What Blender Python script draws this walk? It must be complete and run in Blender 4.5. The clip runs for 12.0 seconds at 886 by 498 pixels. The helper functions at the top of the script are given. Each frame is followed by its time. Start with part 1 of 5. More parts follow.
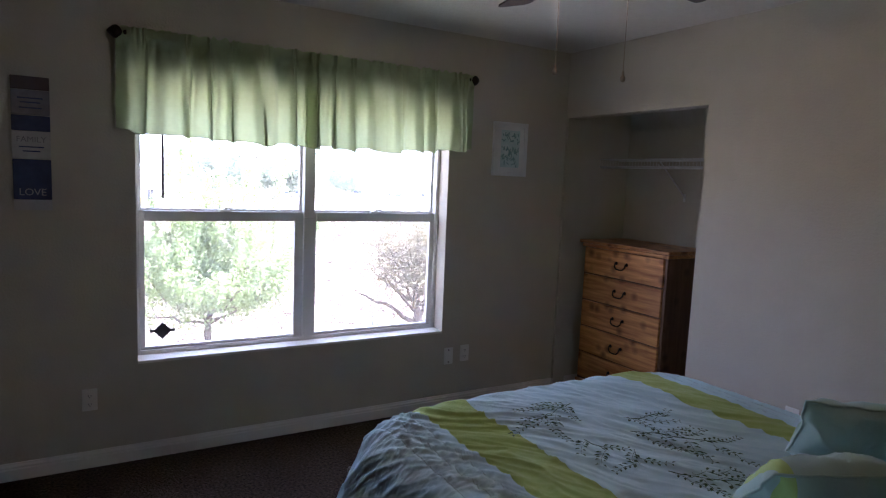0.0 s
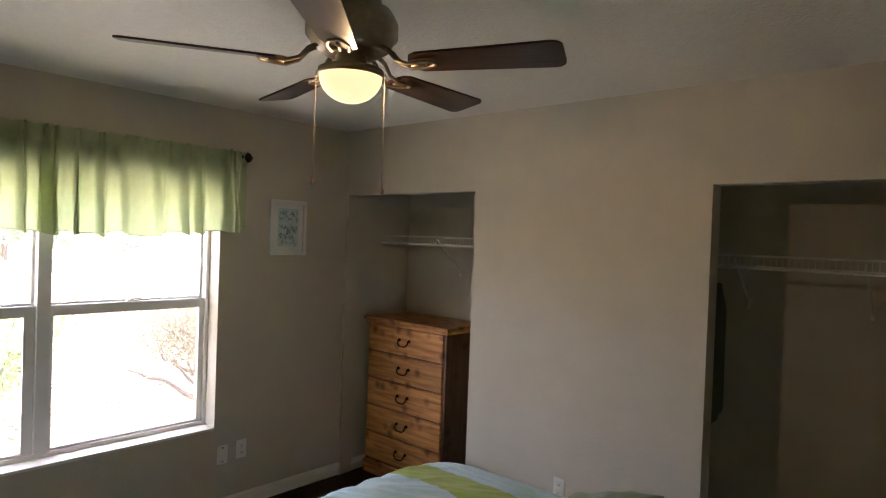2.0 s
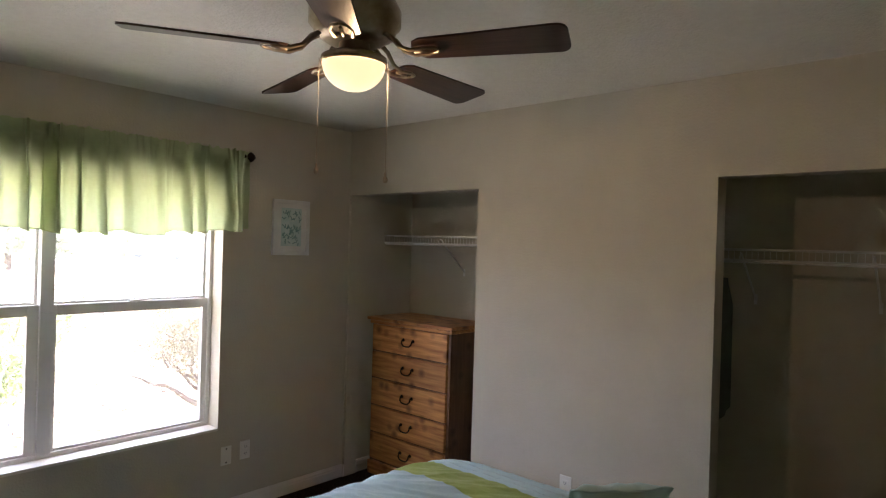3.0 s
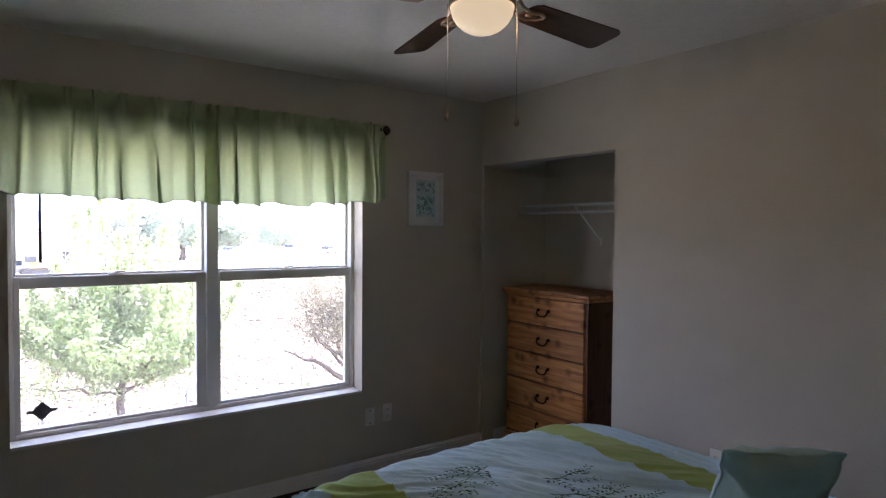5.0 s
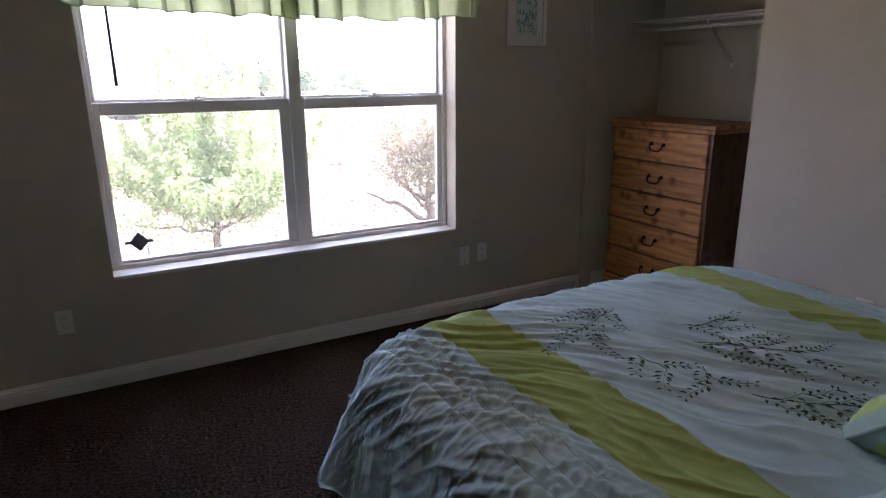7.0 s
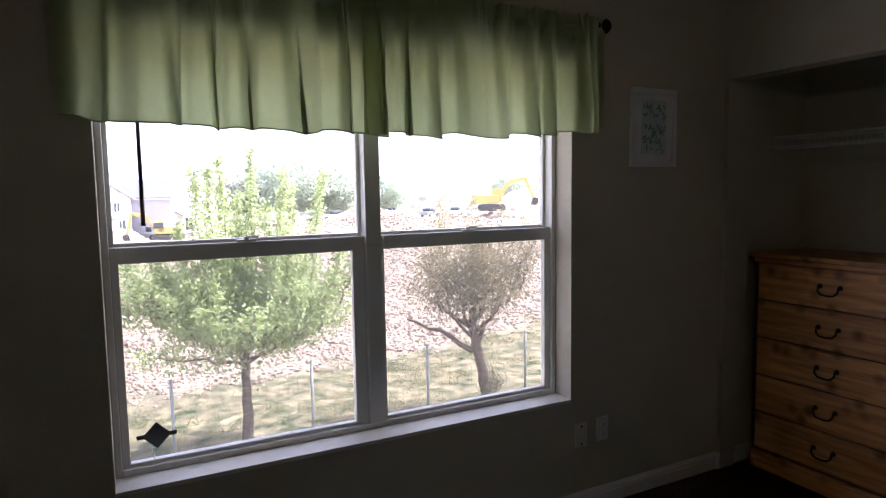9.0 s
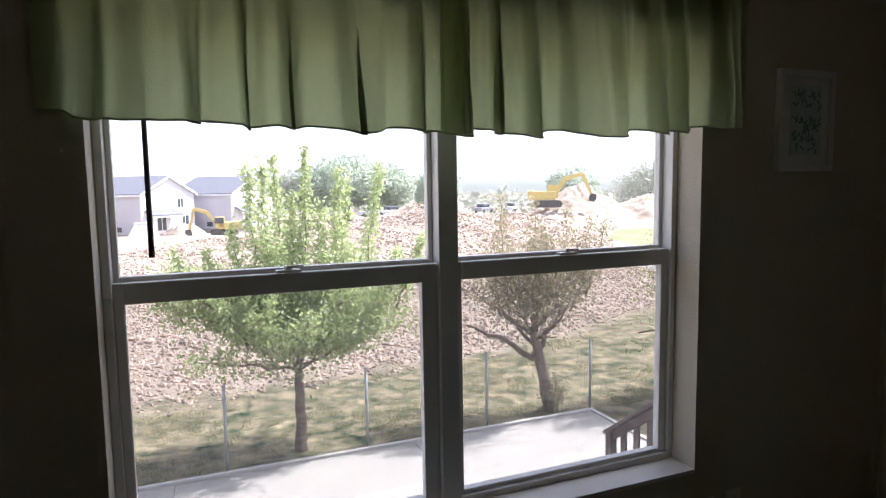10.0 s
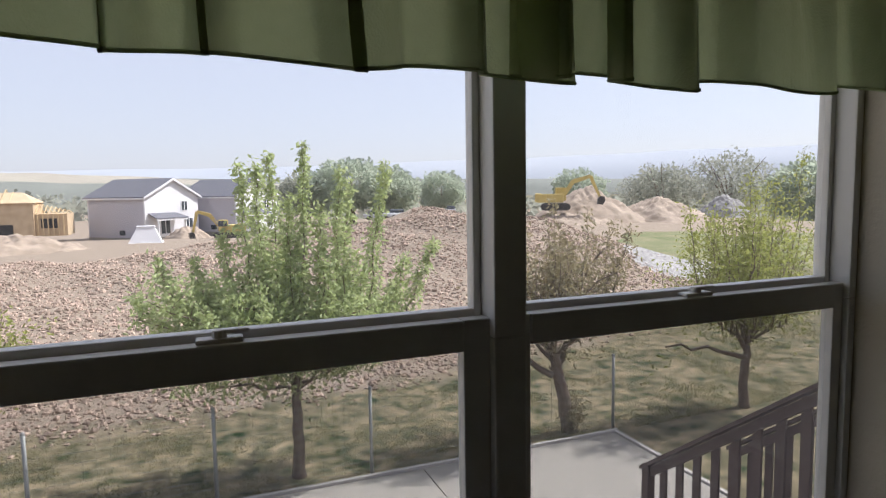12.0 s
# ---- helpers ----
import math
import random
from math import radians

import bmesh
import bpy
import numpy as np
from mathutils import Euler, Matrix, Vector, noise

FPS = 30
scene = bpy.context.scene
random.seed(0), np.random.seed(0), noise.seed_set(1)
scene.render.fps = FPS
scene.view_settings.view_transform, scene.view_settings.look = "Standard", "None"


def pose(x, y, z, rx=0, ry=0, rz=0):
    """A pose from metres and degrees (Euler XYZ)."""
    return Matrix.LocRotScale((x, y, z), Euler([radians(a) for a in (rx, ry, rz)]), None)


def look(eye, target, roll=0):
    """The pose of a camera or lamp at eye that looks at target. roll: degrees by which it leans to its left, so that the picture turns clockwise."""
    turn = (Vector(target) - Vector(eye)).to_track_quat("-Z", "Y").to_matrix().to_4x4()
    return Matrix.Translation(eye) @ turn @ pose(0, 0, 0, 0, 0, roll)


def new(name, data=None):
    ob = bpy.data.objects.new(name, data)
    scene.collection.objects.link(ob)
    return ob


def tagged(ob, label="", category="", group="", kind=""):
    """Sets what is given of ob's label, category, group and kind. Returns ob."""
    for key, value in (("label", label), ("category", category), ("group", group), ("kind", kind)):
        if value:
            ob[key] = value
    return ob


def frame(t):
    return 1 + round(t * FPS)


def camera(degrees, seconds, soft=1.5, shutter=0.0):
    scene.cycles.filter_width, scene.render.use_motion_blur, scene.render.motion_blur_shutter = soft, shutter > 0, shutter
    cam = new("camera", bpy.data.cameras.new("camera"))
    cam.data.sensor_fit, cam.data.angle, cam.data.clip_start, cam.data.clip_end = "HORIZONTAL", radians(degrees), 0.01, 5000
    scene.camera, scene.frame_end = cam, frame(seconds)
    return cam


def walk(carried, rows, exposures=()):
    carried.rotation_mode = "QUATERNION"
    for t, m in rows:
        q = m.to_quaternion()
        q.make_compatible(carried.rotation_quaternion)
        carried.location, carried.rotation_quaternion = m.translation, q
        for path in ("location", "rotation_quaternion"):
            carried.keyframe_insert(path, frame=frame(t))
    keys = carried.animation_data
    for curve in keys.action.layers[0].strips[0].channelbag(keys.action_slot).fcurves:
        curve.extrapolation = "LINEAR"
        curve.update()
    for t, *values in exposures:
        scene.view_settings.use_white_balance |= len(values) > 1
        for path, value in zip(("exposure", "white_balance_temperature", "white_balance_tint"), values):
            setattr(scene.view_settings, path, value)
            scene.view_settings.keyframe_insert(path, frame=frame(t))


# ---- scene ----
cam = camera(70.9, 12.0, soft=1.15)
PATH = [
    (0, (0.273, 0.14, 1.568), (1.274, 1.857, 1.345), 2.4),
    (0.5, (0.339, 0.15, 1.58), (1.611, 1.682, 1.395), 2.8),
    (1, (0.408, 0.161, 1.66), (1.863, 1.524, 1.502), 2.5),
    (1.5, (0.42, 0.161, 1.728), (1.92, 1.481, 1.641), 2.2),
    (2, (0.418, 0.164, 1.753), (1.918, 1.487, 1.722), 2.1),
    (2.5, (0.418, 0.167, 1.732), (1.916, 1.492, 1.722), 1.8),
    (4.5, (0.467, 0.21, 1.595), (1.808, 1.693, 1.553), 0.8),
    (5, (0.446, 0.192, 1.576), (1.624, 1.808, 1.517), 0.4),
    (5.5, (0.439, 0.238, 1.544), (1.497, 1.932, 1.443), 0.3),
    (6, (0.447, 0.334, 1.457), (1.451, 2.051, 1.253), 0.0),
    (6.5, (0.48, 0.418, 1.419), (1.436, 2.096, 0.901), -0.2),
    (6.7, (0.498, 0.452, 1.438), (1.442, 2.126, 0.884), -0.2),
    (8.3, (0.535, 1.11, 1.475), (1.437, 2.85, 1.077), -0.7),
    (8.5, (0.537, 1.21, 1.49), (1.434, 2.957, 1.109), -0.8),
    (9, (0.589, 1.486, 1.502), (1.493, 3.26, 1.321), -0.9),
    (9.5, (0.688, 1.774, 1.541), (1.507, 3.589, 1.353), -0.9),
    (10, (0.729, 2.048, 1.565), (1.478, 3.892, 1.372), -0.9),
    (10.5, (0.758, 2.297, 1.594), (1.486, 4.149, 1.39), -0.9),
    (11, (0.85, 2.544, 1.575), (1.546, 4.408, 1.373), -0.9),
    (11.5, (0.922, 2.731, 1.559), (1.58, 4.609, 1.36), -0.9),
    (12, (0.957, 2.855, 1.559), (1.692, 4.706, 1.375), -0.9),
]
EXPOSURES = [(0.0, 3.87, 5150, 28), (0.5, 3.78, 5400, 27), (1.0, 4.0, 5760, 25), (2.0, 4.5, 6210, 22), (2.7, 4.52, 6110, 22), (4.5, 4.05, 5510, 24), (5.0, 3.65, 5360, 26), (5.5, 3.6, 5260, 26), (6.5, 3.88, 5450, 29), (8.5, 2.88, 5700, 26), (9.5, 2.22, 5760, 22), (10.5, 1.57, 5850, 18), (11.5, 0.95, 6000, 17), (12.0, 0.72, 6100, 17)]
walk(cam, [(t, look(eye, target, roll)) for t, eye, target, roll in PATH], EXPOSURES)

# ---- world, sun, lamps ----
world = bpy.data.worlds.new("world")
scene.world = world
world.use_nodes = True
wn = world.node_tree.nodes
sky = wn.new("ShaderNodeTexSky")
sky.sky_type = "NISHITA"
sky.sun_disc = False
SUN_EL, SUN_AZ = 51.0, 86.0          # degrees; azimuth clockwise from +y
sky.sun_elevation, sky.sun_rotation = radians(SUN_EL), radians(SUN_AZ)
sky.dust_density, sky.air_density, sky.ozone_density = 1.5, 1.0, 1.0
wn["Background"].inputs["Strength"].default_value = 0.135
veil = wn.new("ShaderNodeMix")           # thin high cloud over the clear sky
veil.data_type = "RGBA"
veil.inputs["Factor"].default_value = 0.75
veil.inputs["B"].default_value = (4.1, 4.03, 4.4, 1)
world.node_tree.links.new(sky.outputs[0], veil.inputs["A"])
world.node_tree.links.new(veil.outputs["Result"], wn["Background"].inputs["Color"])
sun = new("sun", bpy.data.lights.new("sun", "SUN"))
sun.data.energy, sun.data.angle, sun.data.color = 4.8, radians(1.2), (1.0, 0.95, 0.88)
sv = Vector((math.sin(radians(SUN_AZ)) * math.cos(radians(SUN_EL)), math.cos(radians(SUN_AZ)) * math.cos(radians(SUN_EL)), math.sin(radians(SUN_EL))))
sun.matrix_world = look(sv * 60, (0, 0, 0))
LAMP = 0.055                       # emission of the lit glass bowl
bulb = new("bulb", bpy.data.lights.new("bulb", "POINT"))   # inside the fan's bowl
bulb.data.energy, bulb.data.shadow_soft_size, bulb.data.color = 0.34, 0.03, (1.0, 0.66, 0.32)
bulb.matrix_world = pose(1.602, 1.594, 2.195)


# ---- materials ----
def mat(name, base, rough=0.6, metal=0.0, second=None, scale=8.0, detail=4.0, bump=0.0, bscale=60.0, stretch=(1, 1, 1),
        sheen=0.0, rand=0.0, island=0.0, blotch=0.0, spec=0.5, space="Object"):
    """A principled surface: two colours mixed by grain noise, a second slow noise (blotch), fine relief."""
    m = bpy.data.materials.new(name)
    m.use_nodes = True
    n, l = m.node_tree.nodes, m.node_tree.links
    b = n["Principled BSDF"]
    b.inputs["Roughness"].default_value, b.inputs["Metallic"].default_value = rough, metal
    b.inputs["Specular IOR Level"].default_value = spec
    if sheen:
        b.inputs["Sheen Weight"].default_value = sheen
    tc = n.new("ShaderNodeTexCoord")
    mp = n.new("ShaderNodeMapping")
    mp.inputs["Scale"].default_value = stretch
    l.new(tc.outputs[space], mp.inputs["Vector"])
    second = second or [c * 0.86 for c in base]
    nz = n.new("ShaderNodeTexNoise")
    nz.inputs["Scale"].default_value, nz.inputs["Detail"].default_value = scale, detail
    l.new(mp.outputs[0], nz.inputs["Vector"])
    rp = n.new("ShaderNodeMapRange")
    rp.inputs["From Min"].default_value, rp.inputs["From Max"].default_value = 0.3, 0.7
    l.new(nz.outputs["Fac"], rp.inputs["Value"])
    mx = n.new("ShaderNodeMix")
    mx.data_type = "RGBA"
    mx.inputs["A"].default_value, mx.inputs["B"].default_value = (*base, 1), (*second, 1)
    l.new(rp.outputs[0], mx.inputs["Factor"])
    col = mx.outputs["Result"]
    if blotch or rand or island:
        hs = n.new("ShaderNodeHueSaturation")
        l.new(col, hs.inputs["Color"])
        col = hs.outputs["Color"]
        if rand or island:
            src = n.new("ShaderNodeObjectInfo") if rand else n.new("ShaderNodeNewGeometry")
            fac, amount = (src.outputs["Random"], rand) if rand else (src.outputs["Random Per Island"], island)
        else:
            bz = n.new("ShaderNodeTexNoise")
            bz.inputs["Scale"].default_value, bz.inputs["Detail"].default_value = 1.3, 3.0
            l.new(tc.outputs[space], bz.inputs["Vector"])
            fac, amount = bz.outputs["Fac"], blotch
        vr = n.new("ShaderNodeMapRange")
        vr.inputs["To Min"].default_value, vr.inputs["To Max"].default_value = 1 - amount, 1 + amount
        l.new(fac, vr.inputs["Value"])
        l.new(vr.outputs[0], hs.inputs["Value"])
    l.new(col, b.inputs["Base Color"])
    if bump:
        bn = n.new("ShaderNodeTexNoise")
        bn.inputs["Scale"].default_value, bn.inputs["Detail"].default_value = bscale, 3.0
        l.new(mp.outputs[0], bn.inputs["Vector"])
        bp = n.new("ShaderNodeBump")
        bp.inputs["Strength"].default_value, bp.inputs["Distance"].default_value = bump, 0.01
        l.new(bn.outputs["Fac"], bp.inputs["Height"])
        l.new(bp.outputs[0], b.inputs["Normal"])
    return m


def thin(m, colour, share):
    """Lets light through a thin sheet: mixes a translucent part into the surface."""
    n, l = m.node_tree.nodes, m.node_tree.links
    t = n.new("ShaderNodeBsdfTranslucent")
    t.inputs["Color"].default_value = (*colour, 1)
    x = n.new("ShaderNodeMixShader")
    x.inputs["Fac"].default_value = share
    l.new(n["Principled BSDF"].outputs[0], x.inputs[1])
    l.new(t.outputs[0], x.inputs[2])
    l.new(x.outputs[0], n["Material Output"].inputs["Surface"])
    return m


def glass_mat(name):
    m = bpy.data.materials.new(name)
    m.use_nodes = True
    n, l = m.node_tree.nodes, m.node_tree.links
    t, g, x, f = n.new("ShaderNodeBsdfTransparent"), n.new("ShaderNodeBsdfGlossy"), n.new("ShaderNodeMixShader"), n.new("ShaderNodeLayerWeight")
    t.inputs["Color"].default_value = (0.93, 0.95, 0.94, 1)
    g.inputs["Roughness"].default_value = 0.02
    pw = n.new("ShaderNodeMath")
    pw.operation = "POWER"
    pw.inputs[1].default_value = 5.0
    f.inputs["Blend"].default_value = 0.4
    l.new(f.outputs["Facing"], pw.inputs[0])
    ml = n.new("ShaderNodeMath")
    ml.operation = "MULTIPLY_ADD"
    ml.inputs[1].default_value, ml.inputs[2].default_value = 0.6, 0.02
    l.new(pw.outputs[0], ml.inputs[0])
    l.new(ml.outputs[0], x.inputs[0])
    l.new(t.outputs[0], x.inputs[1])
    l.new(g.outputs[0], x.inputs[2])
    # veiling glare of the bright outdoors, put in as a blotchy translucent layer
    glare, coat, spot = n.new("ShaderNodeBsdfTranslucent"), n.new("ShaderNodeMixShader"), n.new("ShaderNodeTexNoise")
    glare.inputs["Color"].default_value = (0.9, 0.9, 0.88, 1)
    tc, ramp = n.new("ShaderNodeTexCoord"), n.new("ShaderNodeMapRange")
    spot.inputs["Scale"].default_value, spot.inputs["Detail"].default_value = 2.5, 6.0
    l.new(tc.outputs["Object"], spot.inputs["Vector"])
    ramp.inputs["To Min"].default_value, ramp.inputs["To Max"].default_value = 0.008, 0.034
    l.new(spot.outputs["Fac"], ramp.inputs["Value"])
    l.new(ramp.outputs[0], coat.inputs[0])
    l.new(x.outputs[0], coat.inputs[1])
    l.new(glare.outputs[0], coat.inputs[2])
    l.new(coat.outputs[0], n["Material Output"].inputs["Surface"])
    return m


def glow(name, colour, strength):
    m = bpy.data.materials.new(name)
    m.use_nodes = True
    b = m.node_tree.nodes["Principled BSDF"]
    b.inputs["Base Color"].default_value = (0.9, 0.85, 0.75, 1)
    b.inputs["Emission Color"].default_value, b.inputs["Emission Strength"].default_value = (*colour, 1), strength
    return m


def wood_mat(name, base, dark, along=2, knots=False, rough=0.42, rand=0.0):
    """Board wood with grain along one axis, and knots where wanted."""
    s = [14, 14, 14]
    s[along] = 1.1
    m = mat(name, base, rough, second=dark, scale=3.2, detail=7, bump=0.06, bscale=12, stretch=s, rand=rand)
    if knots:
        n, l = m.node_tree.nodes, m.node_tree.links
        b = n["Principled BSDF"]
        was = b.inputs["Base Color"].links[0].from_socket
        tc, v, r, x = n.new("ShaderNodeTexCoord"), n.new("ShaderNodeTexVoronoi"), n.new("ShaderNodeMapRange"), n.new("ShaderNodeMix")
        v.inputs["Scale"].default_value = 9.0
        l.new(tc.outputs["Object"], v.inputs["Vector"])
        r.inputs["From Min"].default_value, r.inputs["From Max"].default_value = 0.08, 0.36
        r.inputs["To Min"].default_value, r.inputs["To Max"].default_value = 0.9, 0.0
        l.new(v.outputs["Distance"], r.inputs["Value"])
        x.data_type = "RGBA"
        l.new(r.outputs[0], x.inputs["Factor"])
        l.new(was, x.inputs["A"])
        x.inputs["B"].default_value = (*[c * 0.45 for c in dark], 1)
        l.new(x.outputs["Result"], b.inputs["Base Color"])
    return m


M = {}
M["wall"] = mat("wall_paint", (0.53, 0.485, 0.385), 0.75, second=(0.50, 0.455, 0.36), scale=5, bump=0.25, bscale=90, blotch=0.05)
M["ceiling"] = mat("ceiling_paint", (0.72, 0.68, 0.61), 0.85, second=(0.68, 0.64, 0.57), scale=30, bump=0.5, bscale=70, blotch=0.04)
M["carpet"] = mat("carpet_pile", (0.066, 0.043, 0.030), 0.95, second=(0.006, 0.004, 0.002), scale=72, detail=6, bump=1.0, bscale=90, blotch=0.3, sheen=0.0, spec=0.1)
M["trim"] = mat("trim_paint", (0.76, 0.72, 0.66), 0.45, second=(0.72, 0.68, 0.62), scale=4, bump=0.05)
M["vinyl"] = mat("white_vinyl", (0.80, 0.79, 0.76), 0.35, second=(0.76, 0.75, 0.71), scale=6, blotch=0.04)
M["plate"] = mat("white_plastic", (0.78, 0.76, 0.70), 0.35, second=(0.75, 0.73, 0.67))
M["slot"] = mat("dark_slot", (0.03, 0.03, 0.03), 0.6)
M["glass"] = glass_mat("window_glass")
M["screen"] = bpy.data.materials.new("insect_screen")
M["screen"].use_nodes = True
sn, sl = M["screen"].node_tree.nodes, M["screen"].node_tree.links
st_, sx_ = sn.new("ShaderNodeBsdfTransparent"), sn.new("ShaderNodeMixShader")
sn["Principled BSDF"].inputs["Base Color"].default_value = (0.09, 0.09, 0.09, 1)
sn["Principled BSDF"].inputs["Roughness"].default_value = 0.8
sx_.inputs[0].default_value = 0.22
sl.new(st_.outputs[0], sx_.inputs[1])
sl.new(sn["Principled BSDF"].outputs[0], sx_.inputs[2])
sl.new(sx_.outputs[0], sn["Material Output"].inputs["Surface"])
M["valance"] = thin(mat("valance_cotton", (0.36, 0.42, 0.26), 0.9, second=(0.32, 0.375, 0.225), scale=40, bump=0.3, bscale=260, blotch=0.10, sheen=0.2, spec=0.15), (0.50, 0.56, 0.31), 0.42)
M["iron"] = mat("dark_iron", (0.035, 0.028, 0.025), 0.45, metal=0.6)
M["wand"] = mat("brown_plastic", (0.13, 0.11, 0.10), 0.4)
M["ornament"] = mat("dark_grey_plastic", (0.10, 0.10, 0.10), 0.5)
M["register"] = mat("register_metal", (0.23, 0.20, 0.16), 0.5, metal=0.3, second=(0.19, 0.165, 0.13), scale=30)
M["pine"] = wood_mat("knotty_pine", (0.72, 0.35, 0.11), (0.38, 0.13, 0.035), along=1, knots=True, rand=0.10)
# darker copy of the pine, with the closet's shade put into its colour
M["pine_shade"] = wood_mat("pine_shade", (0.20, 0.095, 0.045), (0.13, 0.06, 0.028), along=2, knots=True)
M["espresso"] = wood_mat("espresso_wood", (0.05, 0.03, 0.022), (0.03, 0.018, 0.014), along=0)
M["blade"] = wood_mat("fan_blade_wood", (0.07, 0.032, 0.018), (0.04, 0.018, 0.010), along=0, rough=0.38)
M["nickel"] = mat("antique_nickel", (0.44, 0.37, 0.28), 0.38, metal=0.85, second=(0.36, 0.29, 0.21), scale=60)
M["bowl"] = glow("lit_frosted_glass", (1.0, 0.74, 0.36), LAMP)
M["wire"] = mat("white_coated_wire", (0.74, 0.73, 0.70), 0.4)
M["comforter"] = mat("comforter_cotton", (0.58, 0.79, 0.88), 0.85, second=(0.53, 0.73, 0.83), scale=6, bump=0.25, bscale=420, blotch=0.04, sheen=0.2, spec=0.2)
M["green_band"] = mat("green_cotton", (0.44, 0.57, 0.17), 0.85, second=(0.39, 0.51, 0.145), scale=8, bump=0.25, bscale=420, sheen=0.2, spec=0.2)
M["thread"] = mat("dark_green_thread", (0.035, 0.105, 0.06), 0.6, island=0.3)
M["stitch"] = mat("stitching_thread", (0.46, 0.61, 0.69), 0.7)
M["seafoam"] = mat("seafoam_cotton", (0.40, 0.53, 0.48), 0.85, second=(0.36, 0.485, 0.44), scale=7, bump=0.3, bscale=300, sheen=0.2, spec=0.2)
M["mattress"] = mat("mattress_ticking", (0.7, 0.68, 0.64), 0.9)
M["coat"] = mat("dark_cloth", (0.09, 0.115, 0.105), 0.9)
M["frame_white"] = mat("white_frame_paint", (0.78, 0.79, 0.78), 0.4)
M["paper"] = mat("print_paper", (0.62, 0.72, 0.72), 0.7, second=(0.45, 0.62, 0.62), scale=14, blotch=0.1)
M["print_dark"] = mat("print_leaf_ink", (0.16, 0.30, 0.32), 0.7, second=(0.26, 0.42, 0.40), scale=20)
M["navy"] = mat("navy_paint", (0.035, 0.05, 0.13), 0.6, second=(0.05, 0.07, 0.16), scale=25)
M["sign_grey"] = mat("sign_grey_paint", (0.26, 0.24, 0.26), 0.7, second=(0.20, 0.18, 0.20), scale=25)
M["sign_brown"] = mat("sign_brown_paint", (0.10, 0.07, 0.07), 0.7)
M["sign_white"] = mat("sign_white_paint", (0.52, 0.50, 0.47), 0.7, second=(0.44, 0.42, 0.40), scale=25)
# outdoors
M["concrete"] = mat("patio_concrete", (0.345, 0.315, 0.275), 0.85, second=(0.30, 0.275, 0.24), scale=10, bump=0.2, bscale=80, blotch=0.07)
M["kerb"] = mat("pale_edging", (0.52, 0.49, 0.45), 0.8)
M["dirt"] = mat("red_brown_dirt", (0.36, 0.245, 0.175), 0.95, second=(0.27, 0.18, 0.13), scale=1.1, detail=9, bump=0.9, bscale=9, blotch=0.2, spec=0.1)
M["rubble"] = mat("rubble_stone", (0.42, 0.32, 0.25), 0.9, second=(0.30, 0.225, 0.175), scale=4, island=0.42, spec=0.2)
M["pale_dirt"] = mat("pale_spoil", (0.42, 0.335, 0.26), 0.95, second=(0.22, 0.17, 0.125), scale=0.9, detail=8, bump=0.8, bscale=4, blotch=0.15)
M["gravel"] = mat("white_gravel", (0.42, 0.40, 0.38), 0.9, second=(0.10, 0.095, 0.09), scale=7, detail=6, bump=0.7, bscale=12)
M["grass"] = thin(mat("grass_blades", (0.17, 0.19, 0.08), 0.8, second=(0.30, 0.245, 0.15), scale=0.9, island=0.3, spec=0.2), (0.30, 0.30, 0.14), 0.35)
M["bark"] = mat("bark_grey_brown", (0.20, 0.15, 0.11), 0.9, second=(0.11, 0.08, 0.06), scale=14, detail=6, bump=0.8, bscale=40)
M["leaf_green"] = thin(mat("leaf_green", (0.36, 0.42, 0.19), 0.5, second=(0.27, 0.33, 0.13), scale=3, island=0.45, spec=0.45), (0.56, 0.62, 0.30), 0.48)
M["leaf_red"] = thin(mat("leaf_bronze", (0.25, 0.225, 0.14), 0.6, second=(0.19, 0.19, 0.10), scale=3, island=0.4, spec=0.3), (0.42, 0.34, 0.20), 0.4)
M["leaf_lime"] = thin(mat("leaf_lime", (0.29, 0.30, 0.09), 0.55, second=(0.20, 0.23, 0.06), scale=3, island=0.4, spec=0.3), (0.44, 0.46, 0.13), 0.42)
# far leaves: distance haze is mixed into these paler, greyer colours
M["leaf_haze"] = thin(mat("leaf_haze", (0.36, 0.405, 0.32), 0.8, second=(0.31, 0.355, 0.28), scale=0.5, island=0.3, spec=0.1), (0.50, 0.55, 0.43), 0.5)
M["leaf_olive_haze"] = thin(mat("leaf_olive_far_haze", (0.33, 0.34, 0.285), 0.8, second=(0.28, 0.29, 0.24), scale=0.5, island=0.3, spec=0.1), (0.43, 0.44, 0.36), 0.45)
M["galv"] = mat("galvanised_post", (0.36, 0.37, 0.36), 0.55, metal=0.5)
M["deck"] = wood_mat("brown_deck_paint", (0.105, 0.070, 0.064), (0.075, 0.048, 0.044), along=1, rough=0.6, rand=0.12)
M["siding"] = mat("grey_siding", (0.50, 0.48, 0.51), 0.7, second=(0.46, 0.445, 0.475), scale=1)
M["siding_w"] = mat("white_siding", (0.72, 0.71, 0.72), 0.7, second=(0.68, 0.67, 0.68), scale=1)
M["shingle"] = mat("dark_shingle", (0.15, 0.15, 0.17), 0.9, second=(0.115, 0.115, 0.135), scale=3)
M["far_glass"] = mat("dark_pane", (0.06, 0.07, 0.08), 0.15)
M["osb"] = mat("osb_sheathing", (0.60, 0.46, 0.30), 0.85, second=(0.46, 0.34, 0.21), scale=1.5)
M["stud"] = mat("stud_lumber", (0.66, 0.50, 0.28), 0.8)
M["yellow"] = mat("machine_yellow", (0.60, 0.46, 0.14), 0.5, second=(0.46, 0.35, 0.12), scale=3)
M["track"] = mat("track_steel", (0.06, 0.055, 0.05), 0.7)
